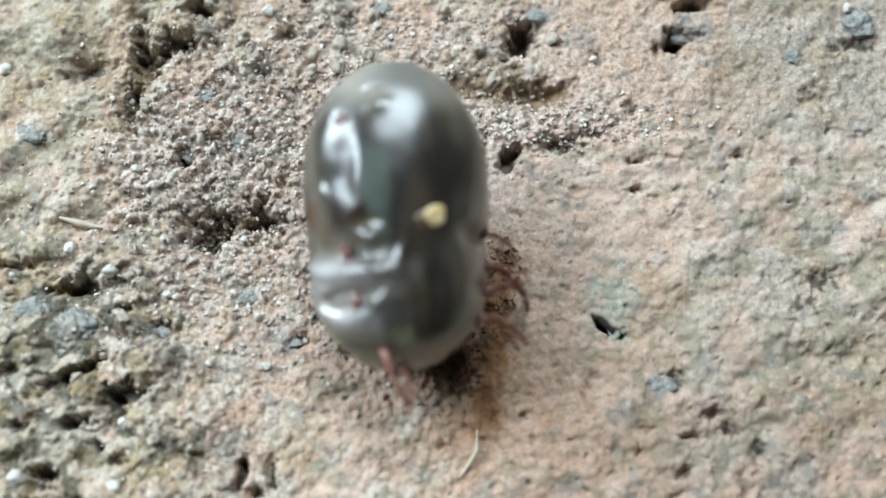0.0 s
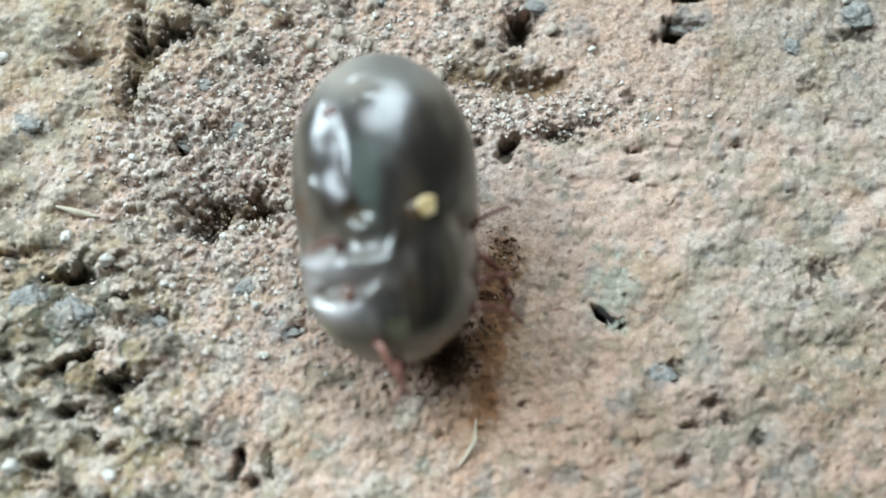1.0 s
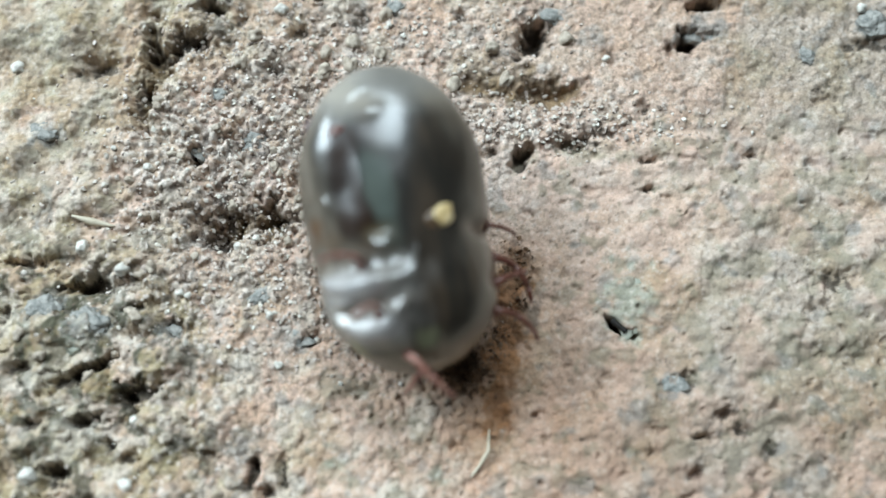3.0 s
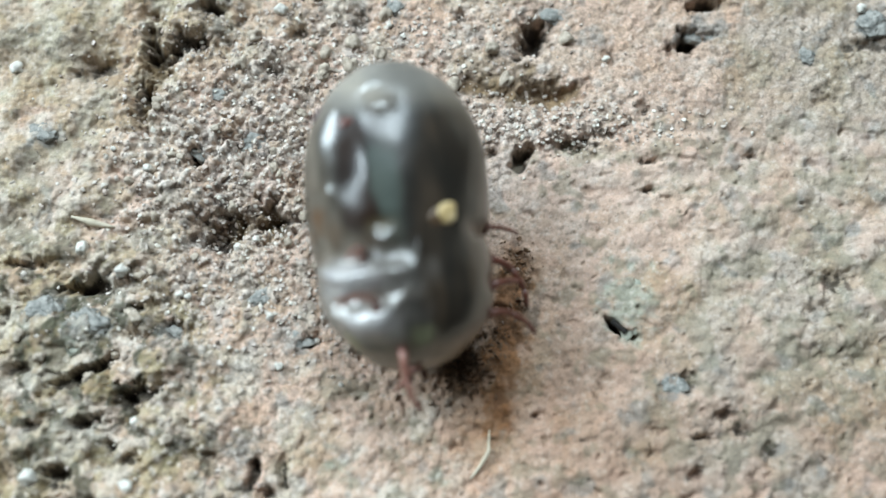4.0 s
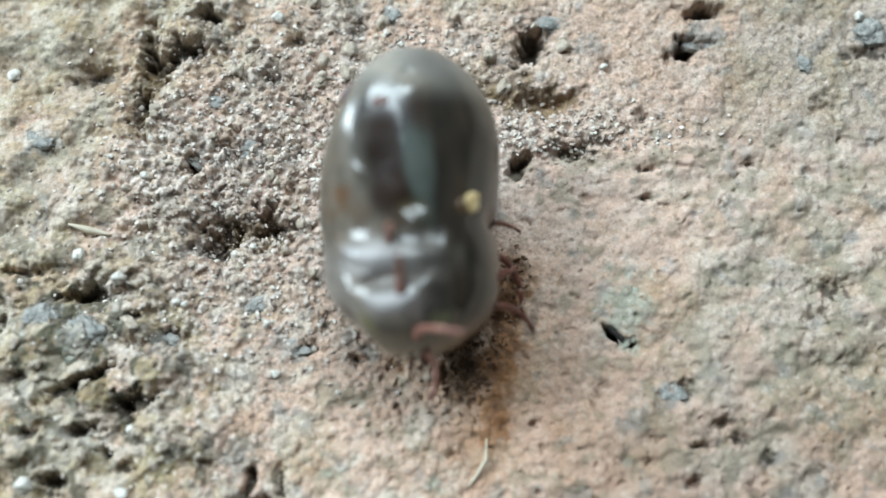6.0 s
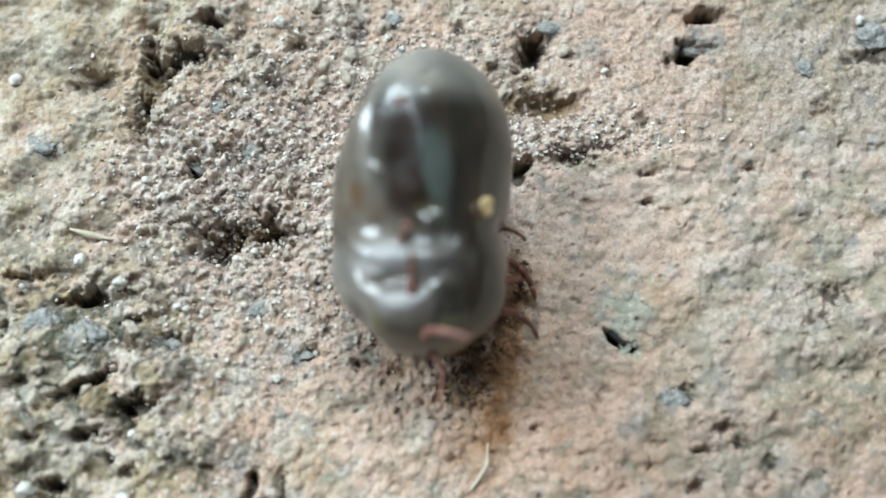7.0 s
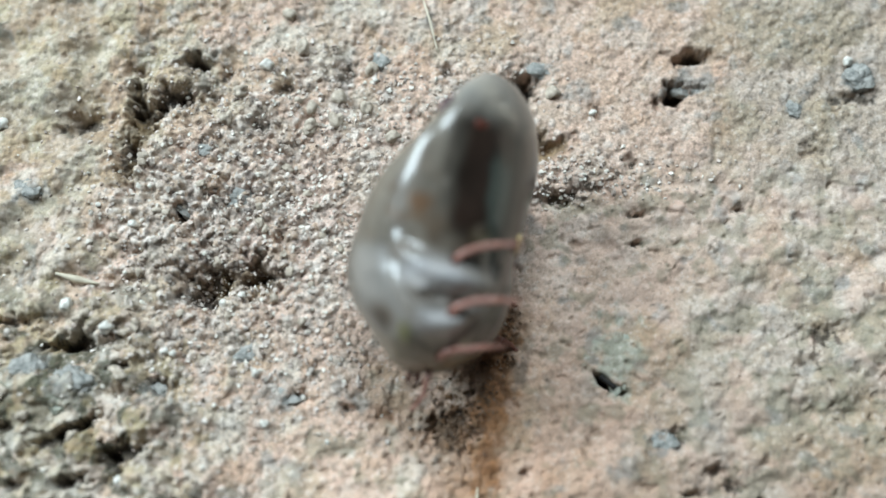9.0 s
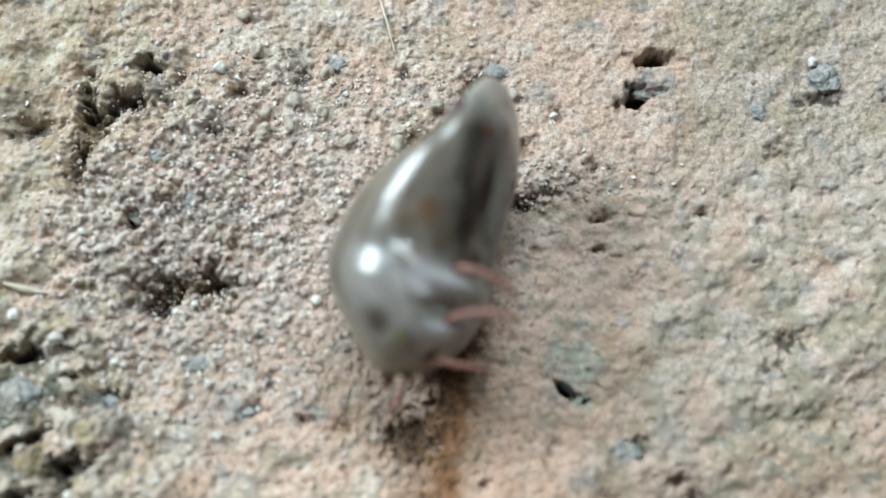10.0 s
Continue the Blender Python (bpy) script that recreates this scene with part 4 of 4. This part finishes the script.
def build_stones():
    for n, (x, y, a, b) in enumerate(BLUE):
        ob = stone_mesh("stone", (a * 1.1, b * 1.1, 0.6 * min(a, b)), n + 1, 0.42, 5, BLUE_STONE)
        ob.location = Vector((x, y, min(height_at(x + dx, y + dy) for dx in (-0.3, 0, 0.3) for dy in (-0.2, 0.2)) + 0.02)) * MM
        ob.rotation_euler = (0.1 * math.sin(n), 0.1 * math.cos(n), 0.7 * n)
        ob.rotation_euler.z = 0.25 * math.sin(2 * n)
        tagged(ob, "rough blue-grey aggregate stone half sunk in concrete", "stone", "stones in the concrete")
    for n, (x, y, a, b) in enumerate(GREEN):
        ob = stone_mesh("stone", (a * 1.1, b * 1.1, 0.4 * min(a, b)), n + 31, 0.34, 5, GREEN_STONE)
        ob.location = Vector((x, y, height_at(x, y) - 0.32)) * MM
        tagged(ob, "pale green-grey aggregate stone half sunk in concrete", "stone", "stones in the concrete")
    for n, (x, y, r) in enumerate(WHITE):
        ob = stone_mesh("pebble", (r, r * 0.9, r * 0.8), n + 51, 0.34, 3, WHITE_STONE)
        ob.location = Vector((x, y, height_at(x, y) + 0.5 * r)) * MM
        ob.rotation_euler = (n, 2 * n, 3 * n)
        tagged(ob, "tiny white quartz pebble lying on concrete", "pebble", "white pebbles")


build_stones()


def scatter(name, count, spots, low, high, mat, label, category, seed, uneven=0.28):
    """Many loose grains in one mesh: spots are (x, y, reach x, reach y, weight)."""
    rng = np.random.default_rng(seed)
    pick = rng.choice(len(spots), count, p=np.array([q[4] for q in spots]) / sum(q[4] for q in spots))
    sp = np.array(spots)[pick]
    x = sp[:, 0] + rng.normal(0, 1, count) * sp[:, 2]
    y = sp[:, 1] + rng.normal(0, 1, count) * sp[:, 3]
    keep = (abs(x) < 19) & (abs(y - 1) < 12)
    x, y = x[keep], y[keep]
    z = ground_fields(x[None], y[None])[0][0]
    r = low + (high - low) * rng.random(len(x)) ** 2.5
    t = (1 + 5**0.5) / 2
    base = np.array([(-1, t, 0), (1, t, 0), (-1, -t, 0), (1, -t, 0), (0, -1, t), (0, 1, t), (0, -1, -t), (0, 1, -t), (t, 0, -1), (t, 0, 1), (-t, 0, -1), (-t, 0, 1)]) / 1.9
    tri = np.array([(0, 11, 5), (0, 5, 1), (0, 1, 7), (0, 7, 10), (0, 10, 11), (1, 5, 9), (5, 11, 4), (11, 10, 2), (10, 7, 6), (7, 1, 8),
                    (3, 9, 4), (3, 4, 2), (3, 2, 6), (3, 6, 8), (3, 8, 9), (4, 9, 5), (2, 4, 11), (6, 2, 10), (8, 6, 7), (9, 8, 1)])
    n = len(x)
    jit = 1 + uneven * rng.normal(0, 1, (n, 12, 1)).clip(-1.5, 1.5)
    axes = rng.uniform(0.93 - uneven, 1.02 + uneven, (n, 1, 3))
    v = base[None] * jit * axes * r[:, None, None]
    q = rng.uniform(0, 2 * np.pi, n)
    c, s = np.cos(q)[:, None], np.sin(q)[:, None]
    v = np.stack([v[..., 0] * c - v[..., 1] * s, v[..., 0] * s + v[..., 1] * c, v[..., 2]], -1)
    v = v + np.stack([x, y, z + 0.12 * r], -1)[:, None]
    f = tri[None] + 12 * np.arange(n)[:, None, None]
    me = bpy.data.meshes.new(name)
    me.from_pydata((v.reshape(-1, 3) * MM).tolist(), [], f.reshape(-1, 3).tolist())
    me.materials.append(mat)
    ob = new(name, me)
    return tagged(ob, label, category, kind="stuff")


def grain_tints(m):
    """Each grain its own mineral tint."""
    n, l = m.node_tree.nodes, m.node_tree.links
    g = n.new("ShaderNodeNewGeometry")
    r = ramp(n, [(0.0, (0.16, 0.13, 0.11)), (0.18, (0.40, 0.32, 0.26)), (0.45, (0.53, 0.445, 0.395)), (0.75, (0.58, 0.52, 0.47)), (0.97, (0.66, 0.63, 0.56))])
    l.new(g.outputs["Random Per Island"], r.inputs["Fac"])
    l.new(r.outputs["Color"], n["Principled BSDF"].inputs["Base Color"])


grain_tints(GRAIN)
scatter("sand_grains", 7000, [(-6.5, 3.0, 3.2, 3.0, 3), (4.0, 5.0, 3.0, 0.55, 0.9), (-3, 8, 4, 1.5, 1), (-6, -1.5, 2.5, 1.5, 0.5), (-12, 0, 2.0, 6, 0.3)],
        0.025, 0.11, GRAIN, "loose sand grains in beige, ochre and white", "sand", 3)
scatter("dark_crumbs", 620, [(0.95, -4.3, 0.5, 0.7, 1), (2.8, -0.8, 0.3, 0.7, 0.7), (2.1, -3.2, 0.25, 0.6, 0.3)],
        0.02, 0.10, DARK_GRAIN, "dark brown crumbs of dirt and debris", "debris", 5, 0.5)


def build_crumbs():
    """Loose crumbs of concrete, a few shapes turned and repeated."""
    rng = random.Random(11)
    shapes = [stone_mesh("concrete_crumb", (r, r * 0.85, r * 0.7), 90 + k, 0.42, 3, CRUMB) for k, r in enumerate((0.17, 0.21, 0.25, 0.30))]
    for k in range(64):
        zone = k % 4
        if zone < 2:
            x, y = rng.gauss(-6.3, 2.8), rng.gauss(2.6, 2.6)
        elif zone == 2:
            x, y = rng.gauss(-12.5, 2.0), rng.gauss(-2.5, 3.5)
        else:
            x, y = rng.gauss(-3.5, 3.0), rng.gauss(7.5, 1.2)
        m = Matrix.Translation(Vector((x, y, height_at(x, y) + 0.03)) * MM) @ Euler((rng.uniform(0, 6), rng.uniform(0, 6), rng.uniform(0, 6))).to_matrix().to_4x4()
        if k < len(shapes):
            shapes[k].matrix_world = m
            tagged(shapes[k], "small rough beige crumb of concrete", "crumb", "concrete crumbs")
        else:
            copy_thing(shapes[k % len(shapes)], m)


build_crumbs()


def strand(name, points, radii, mat, label, category):
    bm = bmesh.new()
    fine = []
    for a, b in zip(points, points[1:]):
        for k in range(6):
            fine.append(Vector(a).lerp(Vector(b), k / 6))
    fine.append(Vector(points[-1]))
    rr = [radii[0] + (radii[1] - radii[0]) * abs(2 * k / (len(fine) - 1) - 1) for k in range(len(fine))]
    tube(bm, [tuple(p) for p in fine], rr, 8)
    ob = part(name, bm, mat, None)
    return tagged(ob, label, category)


def lying(points, lift=0.08):
    return [(x, y, height_at(x, y) + lift + dz) for x, y, dz in points]


strand("straw_sliver", lying([(1.71, -6.49, 0.0), (1.66, -7.29, 0.12), (1.36, -7.79, 0.08), (1.03, -8.2, 0)]), (0.08, 0.03), STRAW, "curved pale straw sliver on concrete", "straw")
strand("fibre", lying([(-0.29, 12.41, 0.05), (0.04, 11.24, 0.12), (0.36, 9.97, 0.0)]), (0.05, 0.03), STRAW, "thin pale plant fibre on concrete", "fibre")
strand("flake", lying([(-13.68, 1.32, 0.05), (-12.94, 1.11, 0.10), (-12.1, 0.96, 0.0)]), (0.16, 0.03), STRAW, "pale flat flake lifting from concrete", "flake")
rim = height_at(5.7, -2.1)
strand("splinter", [(6.22, -2.50, rim - 0.12), (6.45, -2.70, rim - 0.10), (6.72, -2.92, rim - 0.14)], (0.09, 0.11), BLACK, "black splinter in a slit of the concrete", "splinter")


# ---- what moves ----
def motions():
    # seconds, place (mm), yaw, roll and pitch (degrees): the animal rolls over towards its side
    roll = [
        (0.0, -1.12, 0.62, 2, 0, 4), (0.5, -1.19, 0.54, 2, 0, 4), (1.0, -1.43, 0.44, 4, 1, 4), (1.5, -1.68, 0.32, 11, 5, 4), (2.0, -1.70, 0.32, 12, 5, 5),
        (2.5, -1.55, 0.38, 12, 5, 5), (4.0, -1.55, 0.64, 7, 8, 4), (4.5, -1.48, 0.80, 7, 12, 4), (5.0, -1.44, 0.88, 6, 15, 4), (5.5, -1.26, 1.14, 5, 20, 4),
        (7.0, -0.78, 1.50, 1, 26, 4), (7.5, -0.40, 1.50, 0, 31, 4), (8.0, -0.10, 2.15, -5, 38, 6), (8.5, 0.18, 2.40, -9, 46, 6), (9.0, 0.32, 2.50, -11, 54, 6),
        (9.5, 0.95, 2.60, -13, 62, 6), (10.0, 1.20, 2.75, -14, 70, 6),
    ]
    def body_pose(row):
        _, x, y, yaw, turn, nod = row
        rest = 2.80 + 0.30 * math.sin(radians(turn))
        return pose(x * MM, y * MM, rest * MM, 0, 0, yaw) @ pose(0, 0, 0, nod, 0, 0) @ pose(0, 0, 0, 0, turn, 0)

    def body_at(t):
        for a, b in zip(roll, roll[1:]):
            if t <= b[0]:
                k = (t - a[0]) / (b[0] - a[0])
                return body_pose([p + (q - p) * k for p, q in zip(a, b)])

    walk(tick, [(row[0], body_pose(row)) for row in roll])
    # near legs: seconds, heading, rise
    plans = [
        [(0, 270, 77), (0.5, 270, 77), (1.0, 215, 62), (1.5, 172, 8), (2.0, 172, 32), (2.5, 176, 44), (4.0, 235, 76), (5.0, 260, 77), (5.5, 270, 84), (7.0, 330, 84),
         (7.5, 378, 66), (8.0, 384, 12), (8.5, 376, 8), (9.0, 372, 4), (9.5, 355, 0), (10.0, 338, -10)],
        [(0, 270, 77), (1.5, 270, 77), (2.5, 235, 72), (4.0, 190, 58), (4.5, 195, 56), (5.0, 250, 74), (5.5, 440, 76), (7.0, 450, 68), (7.5, 415, 64),
         (8.0, 376, 10), (9.0, 366, 4), (10.0, 360, 0)],
        [(0, 284, -22), (1.0, 290, -22), (1.5, 313, -18), (2.0, 268, -25), (2.5, 318, -18), (4.0, 274, -25), (4.5, 300, -18), (5.0, 304, -15), (5.5, 338, 45), (7.0, 332, 60),
         (7.5, 346, 30), (8.0, 366, 4), (9.0, 358, 2), (10.0, 342, -4)],
        [(0, 290, -40), (1.5, 275, -44), (2.5, 242, -40), (4.5, 240, -40), (5.5, 285, -46), (7.0, 290, -46), (8.0, 262, -40), (9.0, 262, -38), (10.0, 258, -36)],
    ]
    for leg, (angle, s), rows in zip(near_legs, SEATS, plans):
        walk(leg, [(t, leg_pose(angle, s, body_at(t), heading, rise)) for t, heading, rise in rows])
    # far legs: they brace against the ground under the flank
    first = [(0, 335, -34), (0.5, 350, -20), (1.0, 380, -2), (1.5, 372, -6), (2.5, 345, -34), (4.0, 350, -30), (5.0, 358, -14), (5.5, 350, -24), (7.0, 340, -40), (8.5, 338, -50), (10.0, 335, -60)]
    for n, (leg, (angle, s)) in enumerate(zip(far_legs, FAR_SEATS)):
        rows = first if n == 0 else [(t, (0, 318, 372, 346)[n] + 9 * math.sin(1.7 * t + 2 * n), (0, -34, -38, -30)[n] - 2.2 * t) for t in (0, 1, 2, 3, 4, 5, 6, 7, 8, 9, 10)]
        walk(leg, [(t, leg_pose(angle, s, body_at(t), heading, rise)) for t, heading, rise in rows])


motions()
